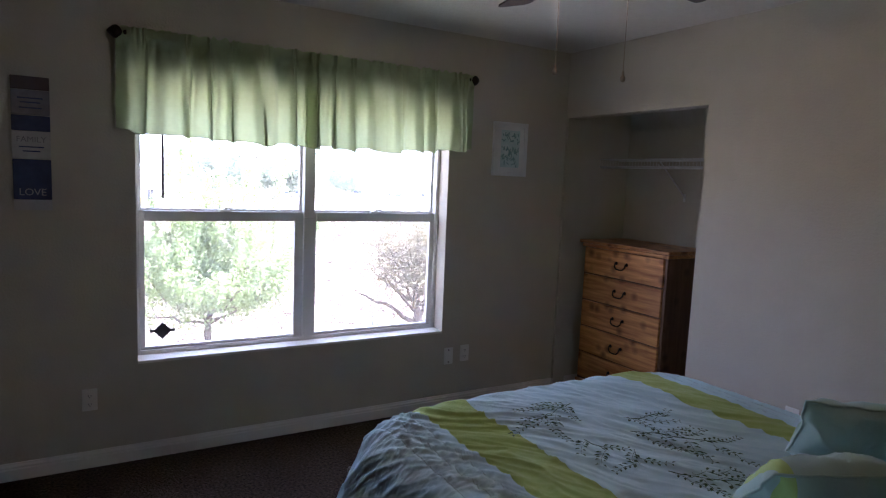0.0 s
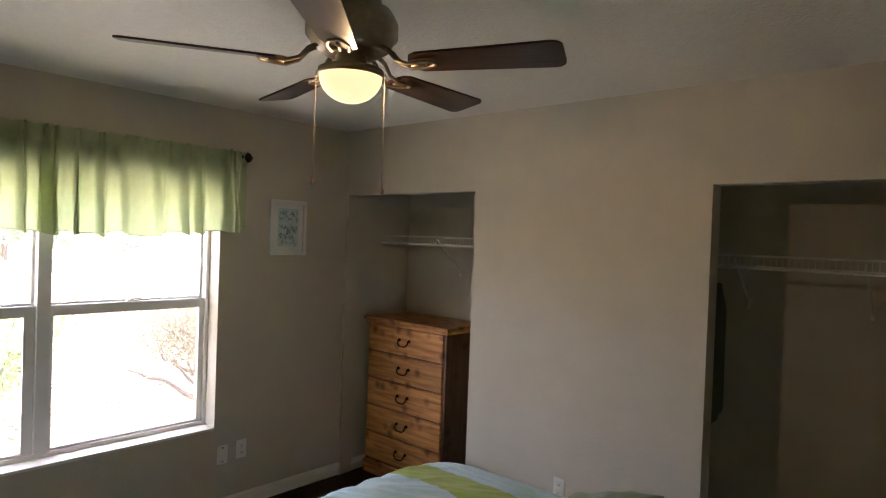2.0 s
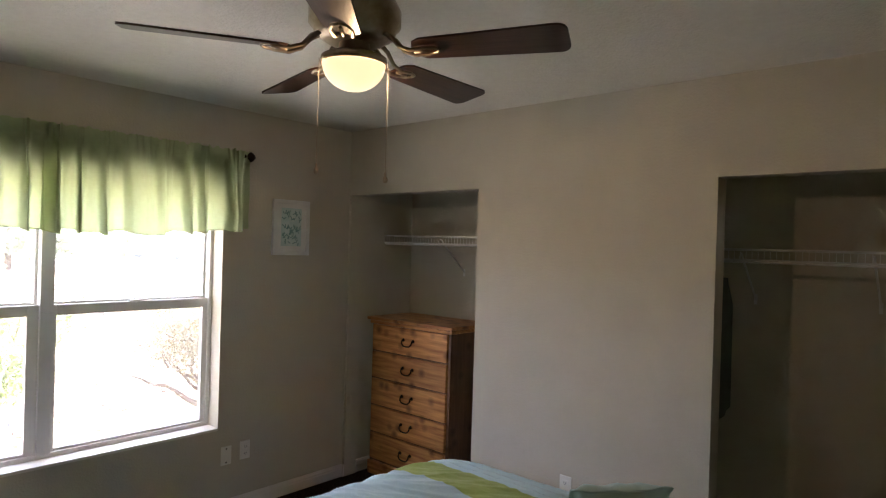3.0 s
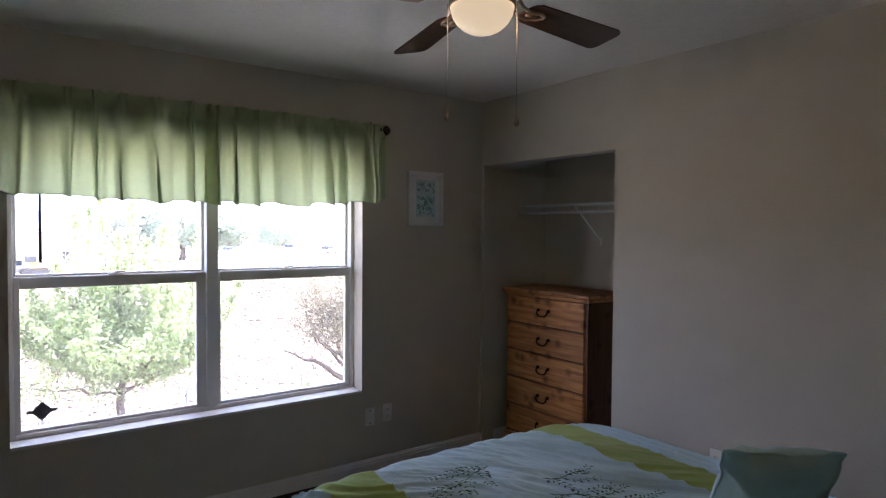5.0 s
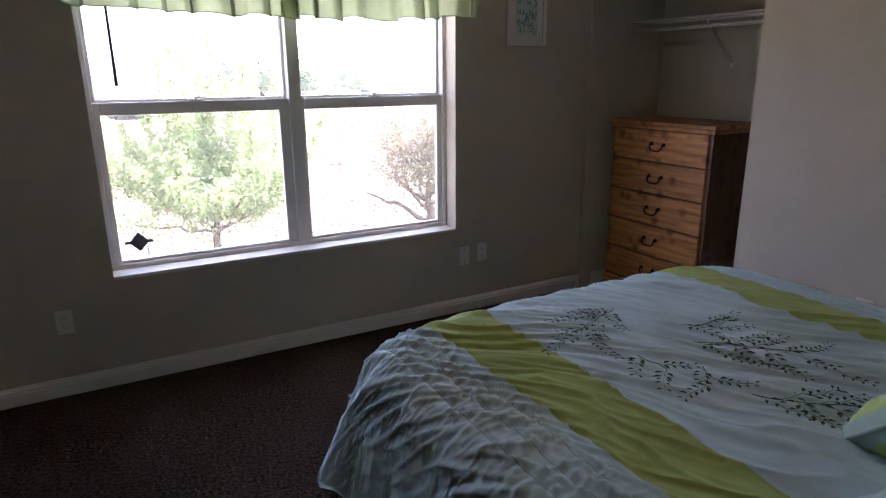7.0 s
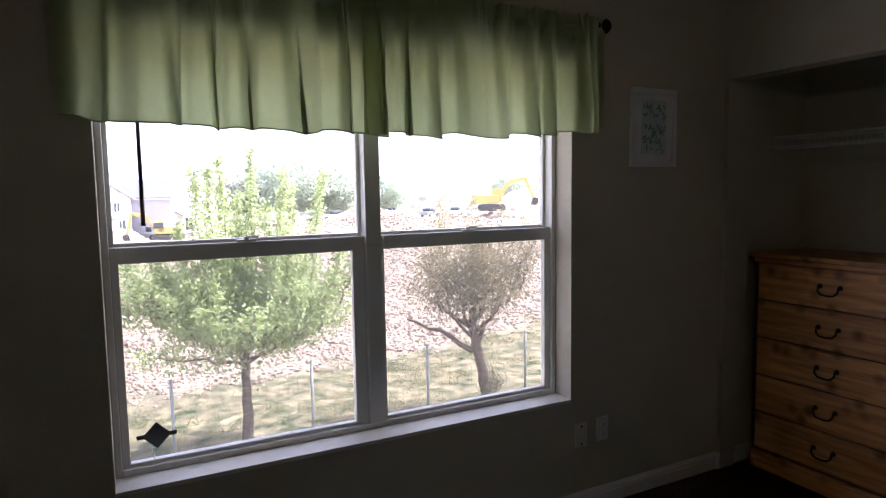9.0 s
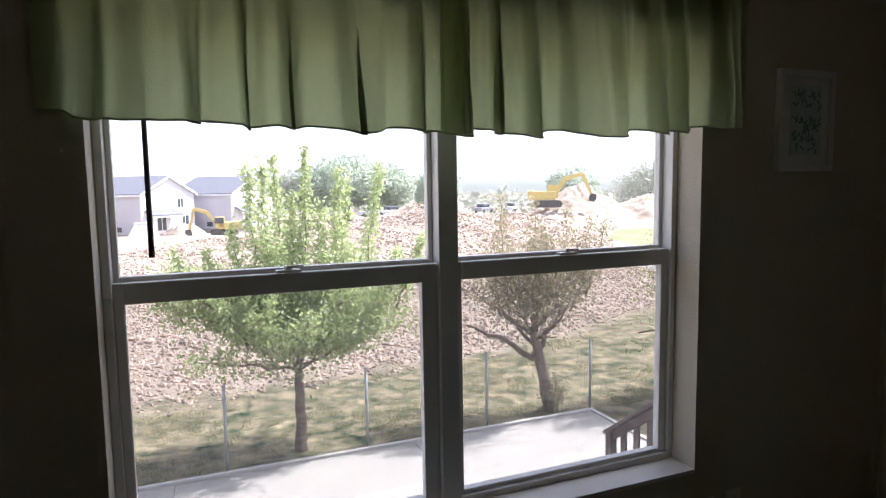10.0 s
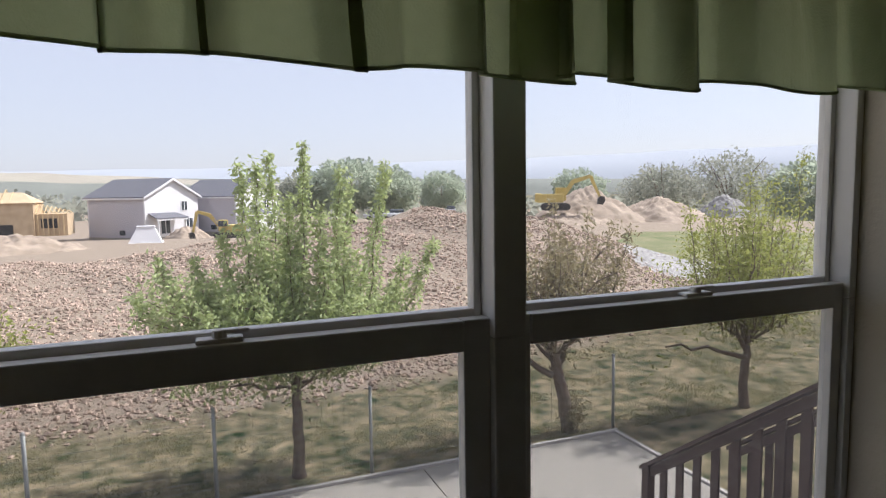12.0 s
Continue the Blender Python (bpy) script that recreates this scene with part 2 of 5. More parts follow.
M["carpaint"] = mat("car_paint", (0.45, 0.46, 0.48), 0.3, rand=0.5)
M["hill"] = mat("far_hill", (0.20, 0.21, 0.185), 1.0, second=(0.165, 0.175, 0.155), scale=0.01, detail=8)
M["plateau"] = mat("pale_plateau", (0.36, 0.33, 0.27), 1.0, second=(0.32, 0.29, 0.24), scale=0.02, detail=8)
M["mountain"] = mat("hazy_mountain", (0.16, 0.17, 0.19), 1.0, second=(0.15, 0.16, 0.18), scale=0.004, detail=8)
mb = M["mountain"].node_tree.nodes["Principled BSDF"]       # air light over the far range, put in as surface glow
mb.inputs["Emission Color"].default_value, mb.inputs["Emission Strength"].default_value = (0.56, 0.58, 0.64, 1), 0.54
M["exterior"] = mat("exterior_wall", (0.6, 0.58, 0.54), 0.8)


# ---- mesh helpers ----
def part(name, bm, material, parent=None, label="", smooth=False):
    me = bpy.data.meshes.new(name)
    if smooth:
        for f in bm.faces:
            f.smooth = True
    bm.to_mesh(me)
    bm.free()
    for m in (material if isinstance(material, (list, tuple)) else [material]):
        me.materials.append(m)
    ob = new(name, me)
    if parent is not None:
        ob.parent = parent
    if label:
        tagged(ob, label)
    return ob


def sheet(name, verts, faces, material, parent=None, label="", smooth=False, slots=None):
    me = bpy.data.meshes.new(name)
    me.from_pydata(verts, [], faces)
    for m in (material if isinstance(material, (list, tuple)) else [material]):
        me.materials.append(m)
    if slots is not None:
        me.polygons.foreach_set("material_index", slots)
    if smooth:
        me.polygons.foreach_set("use_smooth", [True] * len(me.polygons))
    me.update()
    ob = new(name, me)
    if parent is not None:
        ob.parent = parent
    if label:
        tagged(ob, label)
    return ob


def box(bm, x0, x1, y0, y1, z0, z1, bevel=0.0, m=None):
    r = bmesh.ops.create_cube(bm, size=1)
    vs = r["verts"]
    bmesh.ops.scale(bm, vec=(x1 - x0, y1 - y0, z1 - z0), verts=vs)
    bmesh.ops.translate(bm, vec=((x0 + x1) / 2, (y0 + y1) / 2, (z0 + z1) / 2), verts=vs)
    if m is not None:
        bmesh.ops.transform(bm, matrix=m, verts=vs)
    if bevel:
        es = {e for v in vs for e in v.link_edges}
        bmesh.ops.bevel(bm, geom=list(es), offset=bevel, segments=2, profile=0.6, affect="EDGES")
    return bm


def boxed(*a, bevel=0.0, m=None):
    return box(bmesh.new(), *a, bevel=bevel, m=m)


def tube(bm, pts, radii, n=8, cap=True):
    """A round tube through points, with a radius at each."""
    rings, pts = [], [Vector(p) for p in pts]
    if not isinstance(radii, (list, tuple)):
        radii = [radii] * len(pts)
    for i, p in enumerate(pts):
        d = (pts[min(i + 1, len(pts) - 1)] - pts[max(i - 1, 0)]).normalized()
        a = d.orthogonal().normalized() if i == 0 else (prev - d * prev.dot(d)).normalized()
        prev, b = a, d.cross(a)
        rings.append([bm.verts.new(p + (a * math.cos(k * 2 * math.pi / n) + b * math.sin(k * 2 * math.pi / n)) * radii[i]) for k in range(n)])
    for r0, r1 in zip(rings, rings[1:]):
        for k in range(n):
            bm.faces.new((r0[k], r0[(k + 1) % n], r1[(k + 1) % n], r1[k]))
    if cap:
        bm.faces.new(rings[0][::-1])
        bm.faces.new(rings[-1])
    return bm


def lathe(bm, profile, centre=(0, 0, 0), n=32, cap=False):
    """Turns (radius, z) pairs about a vertical axis."""
    rings = [[bm.verts.new((centre[0] + r * math.cos(k * 2 * math.pi / n), centre[1] + r * math.sin(k * 2 * math.pi / n), centre[2] + z)) for k in range(n)] for r, z in profile]
    for r0, r1 in zip(rings, rings[1:]):
        for k in range(n):
            bm.faces.new((r0[k], r0[(k + 1) % n], r1[(k + 1) % n], r1[k]))
    if cap:
        bm.faces.new(rings[0][::-1])
        bm.faces.new(rings[-1])
    return bm


def thing(name, label, category, group="", at=(0, 0, 0)):
    ob = new(name)
    ob.location = at
    return tagged(ob, label, category, group)


def structure(ob, label="", category=""):
    return tagged(ob, label, category, kind="structure")


# ---- the room ----
X0, XC, Y0, YW, HC = -1.25, 3.36, -0.55, 3.714, 2.51
XB, TC = 4.015, 0.11                    # back of the closet; thickness of its front wall
WX0, WX1, WZ0, WZ1, WT = 0.512, 2.374, 0.538, 2.02, 0.20


def wall_mesh(name, boxes, label):
    bm = bmesh.new()
    for b in boxes:
        box(bm, *b)
    return structure(part(name, bm, M["wall"]), label, "wall")


wall_mesh("wall_north", [(X0 - 0.12, WX0, YW, YW + WT, -0.1, HC), (WX1, XB + 0.12, YW, YW + WT, -0.1, HC), (WX0, WX1, YW, YW + WT, -0.1, WZ0), (WX0, WX1, YW, YW + WT, WZ1, HC)], "beige painted wall around the wide double window")
C1A, C1B, C2B, C2A, CH = 2.514, 3.690, 1.129, -0.35, 2.05
wall_mesh("wall_east", [(XC, XC + TC, C1B, YW, 0, HC), (XC, XC + TC, C2B, C1A, 0, HC), (XC, XC + TC, Y0, C2A, 0, HC), (XC, XC + TC, C1A, C1B, CH, HC), (XC, XC + TC, C2A, C2B, CH, HC)], "beige painted wall with two open closet doorways")
wall_mesh("wall_closet_back", [(XB, XB + 0.12, Y0, YW, 0, HC)], "beige painted back wall of the closet")
wall_mesh("wall_south", [(X0 - 0.12, XB + 0.12, Y0 - 0.12, Y0, 0, HC)], "beige painted wall at the head of the bed")
wall_mesh("wall_west", [(X0 - 0.12, X0, Y0, YW, 0, HC)], "beige painted bedroom wall")
# slab runs past the outer wall as an added, unseen eave against the sun
structure(part("ceiling", boxed(X0 - 0.12, XB + 0.12, Y0 - 0.12, YW + WT + 0.6, HC, HC + 0.15), M["ceiling"]), "off-white lightly textured ceiling", "ceiling")
structure(part("floor", boxed(X0 - 0.12, XB + 0.12, Y0 - 0.12, YW, -0.12, 0), M["carpet"]), "brown cut-pile carpet floor", "carpet")


def baseboard(x0, y0, x1, y1, nx, ny):
    """A moulded skirting board along a wall; nx, ny point into the room."""
    prof = [(0, 0), (0.014, 0), (0.014, 0.055), (0.011, 0.062), (0.011, 0.070), (0.006, 0.080), (0.004, 0.088), (0, 0.088)]
    bm, rows = bmesh.new(), []
    for x, y in ((x0, y0), (x1, y1)):
        rows.append([bm.verts.new((x + nx * d, y + ny * d, z)) for d, z in prof])
    n = len(prof)
    for k in range(n):
        bm.faces.new((rows[0][k], rows[0][(k + 1) % n], rows[1][(k + 1) % n], rows[1][k]))
    bm.faces.new(rows[0])
    bm.faces.new(rows[1][::-1])
    bmesh.ops.recalc_face_normals(bm, faces=bm.faces)
    return structure(part("baseboard", bm, M["trim"]), "white moulded baseboard along the wall", "baseboard")


baseboard(X0, YW, XC, YW, 0, -1)
baseboard(XC, C2B, XC, C1A, -1, 0)
baseboard(XC, C1B, XC, YW - 0.015, -1, 0)
baseboard(XC + TC, YW, XB, YW, 0, -1)
baseboard(XB, Y0, XB, YW - 0.015, -1, 0)
baseboard(X0, Y0, X0, YW - 0.015, 1, 0)


# ---- the window ----
def window():
    w = structure(new("window_1"), "white vinyl double single-hung window with four panes", "window")
    fy0, fy1 = YW + 0.115, YW + WT + 0.01          # frame depth
    bm = bmesh.new()
    t, MX0, MX1 = 0.022, 1.438, 1.503
    fym = YW + 0.166                                # the lower half is shallower
    for z0, z1, y1 in ((WZ0, 1.298, fym), (1.298, WZ1, fy1)):
        box(bm, WX0, WX0 + t, fy0, y1, z0, z1, 0.003)
        box(bm, WX1 - t, WX1, fy0, y1, z0, z1, 0.003)
        box(bm, MX0, MX1, fy0 - 0.004, y1, max(z0, WZ0 + 0.026), min(z1, WZ1 - t), 0.004)
    box(bm, WX0 + t, WX1 - t, fy0, fym, WZ0, WZ0 + 0.026, 0.003)
    box(bm, WX0 + t, WX1 - t, fy0, fy1, WZ1 - t, WZ1, 0.003)
    part("window_frame", bm, M["vinyl"], w)
    for ux0, ux1, sl, sr in ((WX0 + t, MX0, 0.026, 0.052), (MX1, WX1 - t, 0.018, 0.031)):
        # lower sash, towards the room
        y0, y1 = YW + 0.130, YW + 0.160
        bm = bmesh.new()
        z0, z1 = WZ0 + 0.026, 1.333
        box(bm, ux0, ux0 + sl, y0, y1, z0, z1, 0.003)
        box(bm, ux1 - sr, ux1, y0, y1, z0, z1, 0.003)
        box(bm, ux0 + sl, ux1 - sr, y0, y1, z0, z0 + 0.014, 0.003)
        box(bm, ux0 + sl, ux1 - sr, y0 - 0.003, y1, 1.276, z1, 0.004)
        part("lower_sash", bm, M["vinyl"], w)
        g = part("pane", boxed(ux0 + sl - 0.004, ux1 - sr + 0.004, YW + 0.146, YW + 0.149, z0 + 0.011, 1.279), M["glass"], w)
        g.visible_shadow = False
        # upper sash, outside
        y0, y1 = YW + 0.166, YW + 0.196
        bm = bmesh.new()
        s = 0.015
        box(bm, ux0, ux0 + s, y0, y1, 1.300, WZ1 - t, 0.003)
        box(bm, ux1 - s, ux1, y0, y1, 1.300, WZ1 - t, 0.003)
        box(bm, ux0 + s, ux1 - s, y0, y1, 1.296, 1.345, 0.003)
        box(bm, ux0 + s, ux1 - s, y0, y1, WZ1 - t - 0.03, WZ1 - t, 0.003)
        part("upper_sash", bm, M["vinyl"], w)
        g = part("pane", boxed(ux0 + 0.011, ux1 - 0.011, YW + 0.180, YW + 0.183, 1.340, WZ1 - t - 0.02), M["glass"], w)
        g.visible_shadow = False
        # fine insect screen outside the lower sash
        sc = part("insect_screen", boxed(ux0 + 0.004, ux1 - 0.004, YW + 0.170, YW + 0.1704, WZ0 + 0.03, 1.300), M["screen"], w, "fine grey insect screen")
        sc.visible_shadow = False
        # cam lock on the meeting rail
        lx = (ux0 + ux1) / 2 - 0.003
        bm = bmesh.new()
        box(bm, lx - 0.035, lx + 0.035, YW + 0.132, YW + 0.160, 1.333, 1.341, 0.003)
        tube(bm, [(lx, YW + 0.146, 1.341), (lx, YW + 0.146, 1.352)], [0.012, 0.010], 12)
        box(bm, lx - 0.004, lx + 0.045, YW + 0.138, YW + 0.150, 1.346, 1.353, 0.003)
        part("sash_lock", bm, M["plate"], w, "white sash lock")
    return w


window()
structure(part("window_sill", boxed(WX0, WX1, YW - 0.004, YW + 0.113, WZ0 - 0.012, WZ0 + 0.004, bevel=0.003), M["trim"]), "white painted window ledge", "sill")


# ---- the ground outdoors ----
def yard(u, v):
    """From the land's own axes, which lie a little askew to the house, to the room's."""
    return 0.85 + 1.0071 * (u - 0.75) - 0.0775 * (v - 2.51), 2.544 + 0.955 * (v - 2.51)


def land(x, y):
    v = (y - 2.544) / 0.955 + 2.51
    return (x - 0.85 + 0.0775 * (v - 2.51)) / 1.0071 + 0.75, v


def height(x, y):
    """Height of the land: a flat yard, a rubble ridge behind the fence, then a slow fall to the plain."""
    px, py = x, y
    x, y = land(x, y)
    r = np.hypot(x, y)
    z = np.interp(r, [0, 16, 30, 60, 72, 92, 200, 700, 4000], [-2.4, -2.4, -2.8, -3.3, -3.9, -5.6, -9.0, -14.0, -20.0])
    site = np.interp(r, [0, 16, 24, 50, 82, 108, 200], [-2.4, -2.4, -2.3, -2.0, -1.9, -6.0, -9.0])
    k = np.clip((np.degrees(np.arctan2(x, np.maximum(y, 0.1))) - 25) / 8, 0, 1) * (r < 200)
    z = z + (site - z) * k * k * (3 - 2 * k)                # the levelled building site
    crest = np.interp(x, [-40, -15, 0, 8, 12, 16, 19, 24], [1.0, 1.4, 1.6, 2.5, 3.3, 2.5, 1.6, 0.0])
    start = np.interp(x, [-20, 0, 6, 12, 20], [14.3, 14.6, 15.2, 16.5, 20.0])
    rise = np.clip((y - start) / (27.5 - start), 0, 1)
    fall = np.clip((40 - y) / 11.0, 0, 1)
    lump = 0.55 * np.sin(x * 0.9 + 0.4 * y) * np.sin(y * 0.7 - x * 0.3) + 0.35 * np.sin(x * 2.1 + y * 1.3)
    k = rise * rise * (3 - 2 * rise) * 0.45 + rise * 0.55
    ridge = crest * k * (fall * fall * (3 - 2 * fall))
    z = z + ridge * (1 + 0.10 * lump) + 0.015 * np.sin(x * 3.1) * np.sin(y * 2.7)
    tilt = 0.0187 * np.clip(py - 2.5, 0, 260) - 0.0121 * np.clip(px, -110, 110) - 0.026 * (z + 2.4)
    return z + tilt * np.clip((py - 13.5) / 14.0, 0, 1)      # the plain leans up towards the north-west


def ground():
    xs = np.concatenate([[-4000, -1500, -600, -250, -120, -70, -45], np.arange(-30, 40.1, 0.5), [45, 55, 70, 100, 150, 250, 600, 1500, 4000]])
    ys = np.concatenate([[-4000, -600, -100, -20, 0], np.arange(4, 44.1, 0.5), [47, 52, 60, 66, 72, 80, 92, 110, 150, 220, 400, 900, 2000, 4000]])
    gx, gy = np.meshgrid(xs, ys)
    gz = height(gx, gy)
    n = len(xs)
    vs = np.stack([gx, gy, gz], -1).reshape(-1, 3).tolist()
    fs = [(j * n + i, j * n + i + 1, (j + 1) * n + i + 1, (j + 1) * n + i) for j in range(len(ys) - 1) for i in range(n - 1)]
    ob = structure(sheet("ground", vs, fs, M["ground"], smooth=True), "dry patchy lawn running into red-brown dirt and far plain", "ground")
    lx, ly = land(gx, gy)
    edge = np.interp(lx, [-20, 0, 6, 12, 20, 24], [14.5, 14.9, 15.5, 16.8, 20.5, 34])
    bare = np.clip((ly - edge) / 2.4 + 0.5, 0, 1)
    bare = np.where(np.hypot(gx, gy) > 260, 0.35, bare)
    at = ob.data.attributes.new("bare", "FLOAT", "POINT")
    at.data.foreach_set("value", bare.reshape(-1))
    return ob


def ground_mat():
    """Dry lawn and bare dirt, parted along a ragged edge."""
    m = mat("yard_and_dirt", (0.31, 0.245, 0.155), 0.95, second=(0.02, 0.04, 0.014), scale=4.0, detail=10, bump=0.8, bscale=30, blotch=0.3, spec=0.1)
    n, l = m.node_tree.nodes, m.node_tree.links
    b = n["Principled BSDF"]
    lawn = b.inputs["Base Color"].links[0].from_socket
    at = n.new("ShaderNodeAttribute")
    at.attribute_name = "bare"
    tc, nz, ad, st = n.new("ShaderNodeTexCoord"), n.new("ShaderNodeTexNoise"), n.new("ShaderNodeMath"), n.new("ShaderNodeMapRange")
    nz.inputs["Scale"].default_value, nz.inputs["Detail"].default_value = 1.2, 8.0
    l.new(tc.outputs["Object"], nz.inputs["Vector"])
    l.new(at.outputs["Fac"], ad.inputs[0])
    l.new(nz.outputs["Fac"], ad.inputs[1])
    st.inputs["From Min"].default_value, st.inputs["From Max"].default_value = 0.85, 1.15
    l.new(ad.outputs[0], st.inputs["Value"])
    dn, dm, mx = n.new("ShaderNodeTexNoise"), n.new("ShaderNodeMix"), n.new("ShaderNodeMix")
    dn.inputs["Scale"].default_value, dn.inputs["Detail"].default_value = 3.0, 10.0
    l.new(tc.outputs["Object"], dn.inputs["Vector"])
    dm.data_type = mx.data_type = "RGBA"
    dm.inputs["A"].default_value, dm.inputs["B"].default_value = (0.19, 0.148, 0.112, 1), (0.36, 0.295, 0.23, 1)
    l.new(dn.outputs["Fac"], dm.inputs["Factor"])
    l.new(st.outputs[0], mx.inputs["Factor"])
    l.new(lawn, mx.inputs["A"])
    l.new(dm.outputs["Result"], mx.inputs["B"])
    l.new(mx.outputs["Result"], b.inputs["Base Color"])
    return m


M["ground"] = ground_mat()
ground()


# ---- valance on its rod ----
def valance():
    rod = thing("curtain_rod", "dark iron curtain rod with knob finials over the window", "curtain rod")
    part("rod", tube(bmesh.new(), [(0.46, 3.660, 2.216), (2.48, 3.660, 2.216)], 0.008, 12), M["iron"], rod, smooth=True)
    for x, s in ((0.46, -1), (2.48, 1)):
        bm = lathe(bmesh.new(), [(0.008, -0.02), (0.018, -0.016), (0.018, -0.006), (0.012, 0.0), (0.024, 0.010), (0.034, 0.026), (0.030, 0.042), (0.016, 0.058), (0.001, 0.070)], n=16)
        bmesh.ops.transform(bm, matrix=pose(x, 3.660, 2.216, 0, 90 * s, 0), verts=bm.verts)
        part("finial", bm, M["iron"], rod, smooth=True)
        part("bracket", boxed(x - 0.008 * s - 0.006, x - 0.008 * s + 0.006, 3.660, YW, 2.206, 2.226, bevel=0.002), M["iron"], rod)
    # gathered cloth in two overlapping widths
    v = thing("valance", "gathered light green cotton window valance on a dark rod", "valance")
    for a, b, seed, back in ((0.428, 1.425, 3.0, 0.0), (1.385, 2.505, 11.0, 0.008)):
        nu, nv = 420, 26
        vs, fs = [], []
        for j in range(nv + 1):
            t = j / nv
            z0 = 2.246 - 0.527 * t
            for i in range(nu + 1):
                u = i / nu
                x = a + (b - a) * u
                g = 0.42 + 0.58 * min(1, t / 0.8)                          # folds open out downwards
                q = x * 40 + 9.5 * noise.noise(Vector((x * 2.1, seed, 0))) + 2.5 * noise.noise(Vector((x * 7, seed + 2, 0))) + 0.5 * t * noise.noise(Vector((x * 5, seed + 4, t * 2)))
                big = noise.noise(Vector((x * 4.5, seed + 7, t * 0.5)))
                fold = math.tanh(2.2 * (math.sin(q) * (0.55 + 0.9 * abs(big)) + 0.35 * math.sin(q * 2.1 + seed) + 0.9 * big))
                pucker = 0.011 * math.sin(x * 160 + 3 * noise.noise(Vector((x * 20, seed, 0)))) * max(0, 1 - t * 4)
                y = 3.655 - back - 0.040 * g * fold - 0.012 * t + pucker
                hem = 0.005 * math.sin(x * 23 + seed) + 0.012 * noise.noise(Vector((x * 7, seed, 9)))
                zz = z0 + t * ((0.046 if x > 1.43 else 0.030) * abs((x - 1.43) / 1.05) ** 3) + hem * t - 0.009 * t * fold
                if j == 0:
                    zz += 0.020 * noise.noise(Vector((x * 40, seed, 2)))
                vs.append((x + 0.036 * g * math.cos(q) * (0.35 + 1.2 * abs(big)) + (x - (a + b) / 2) * 0.02 * t, min(y, 3.646 if abs(z0 - 2.216) < 0.035 else 3.706), zz))
        for j in range(nv):
            for i in range(nu):
                k = j * (nu + 1) + i
                fs.append((k, k + 1, k + nu + 2, k + nu + 1))
        ob = sheet("cloth", vs, fs, M["valance"], v, smooth=True)
        hemvs = [vs[nv * (nu + 1) + i] for i in range(nu + 1)]
        bm = bmesh.new()
        tube(bm, hemvs[::3], 0.0030, 5)
        part("hem", bm, M["valance"], v, smooth=True)
    return v


valance()
w = thing("blind_wand", "thin dark wand hanging in front of the window", "wand")
part("stick", tube(bmesh.new(), [(0.640, 3.700, 2.02), (0.640, 3.700, 1.43), (0.640, 3.700, 1.41)], [0.0050, 0.0068, 0.0072], 8), M["wand"], w, smooth=True)
part("hook", boxed(0.63, 0.65, 3.695, 3.83, 2.015, 2.022), M["iron"], w)
d = thing("window_ornament", "dark diamond-shaped disc with side tabs stuck on the pane", "ornament")
bm = bmesh.new()
box(bm, -0.034, 0.034, -0.004, 0.004, -0.034, 0.034, 0.002, m=pose(0.647, 3.850, 0.664, 0, 45, 0))
part("plate", bm, M["ornament"], d)
for s in (-1, 1):
    part("tab", boxed(0.647 + s * 0.053 - 0.012, 0.647 + s * 0.053 + 0.012, 3.846, 3.854, 0.656, 0.672, bevel=0.003), M["ornament"], d)
part("cord", tube(bmesh.new(), [(0.634, 3.852, 0.621), (0.632, 3.853, 0.60), (0.635, 3.852, 0.580)], 0.0015, 5), M["plate"], d)


# ---- wall things ----
def outlet(x, z, duplex=True, wall="n"):
    o = thing("wall_outlet" if duplex else "cable_plate", "white duplex power outlet on the beige wall" if duplex else "white cable wall plate with two screws", "outlet", "wall plates")
    part("plate", boxed(-0.035, 0.035, -0.006, 0, -0.058, 0.058, bevel=0.004), M["plate"], o)
    if duplex:
        for dz in (-0.022, 0.022):
            r = part("receptacle", boxed(-0.016, 0.016, -0.009, -0.004, dz - 0.014, dz + 0.014, bevel=0.003), M["plate"], o)
            bm = bmesh.new()
            for dx in (-0.006, 0.006):
                box(bm, dx - 0.0013, dx + 0.0013, -0.0096, -0.0085, dz - 0.004, dz + 0.005)
            box(bm, -0.002, 0.002, -0.0096, -0.0085, dz - 0.011, dz - 0.007)
            part("slot", bm, M["slot"], r)
    else:
        for dz in (-0.042, 0.042):
            part("screw", tube(bmesh.new(), [(0, -0.0058, dz), (0, -0.008, dz)], 0.005, 8), M["slot"], o)
    o.matrix_basis = pose(x, YW, z) if wall == "n" else pose(XC, x, z, 0, 0, -90)
    return o


outlet(0.287, 0.363)
outlet(2.562, 0.371)
outlet(2.433, 0.362, False)
outlet(1.863, 0.437, True, "e")


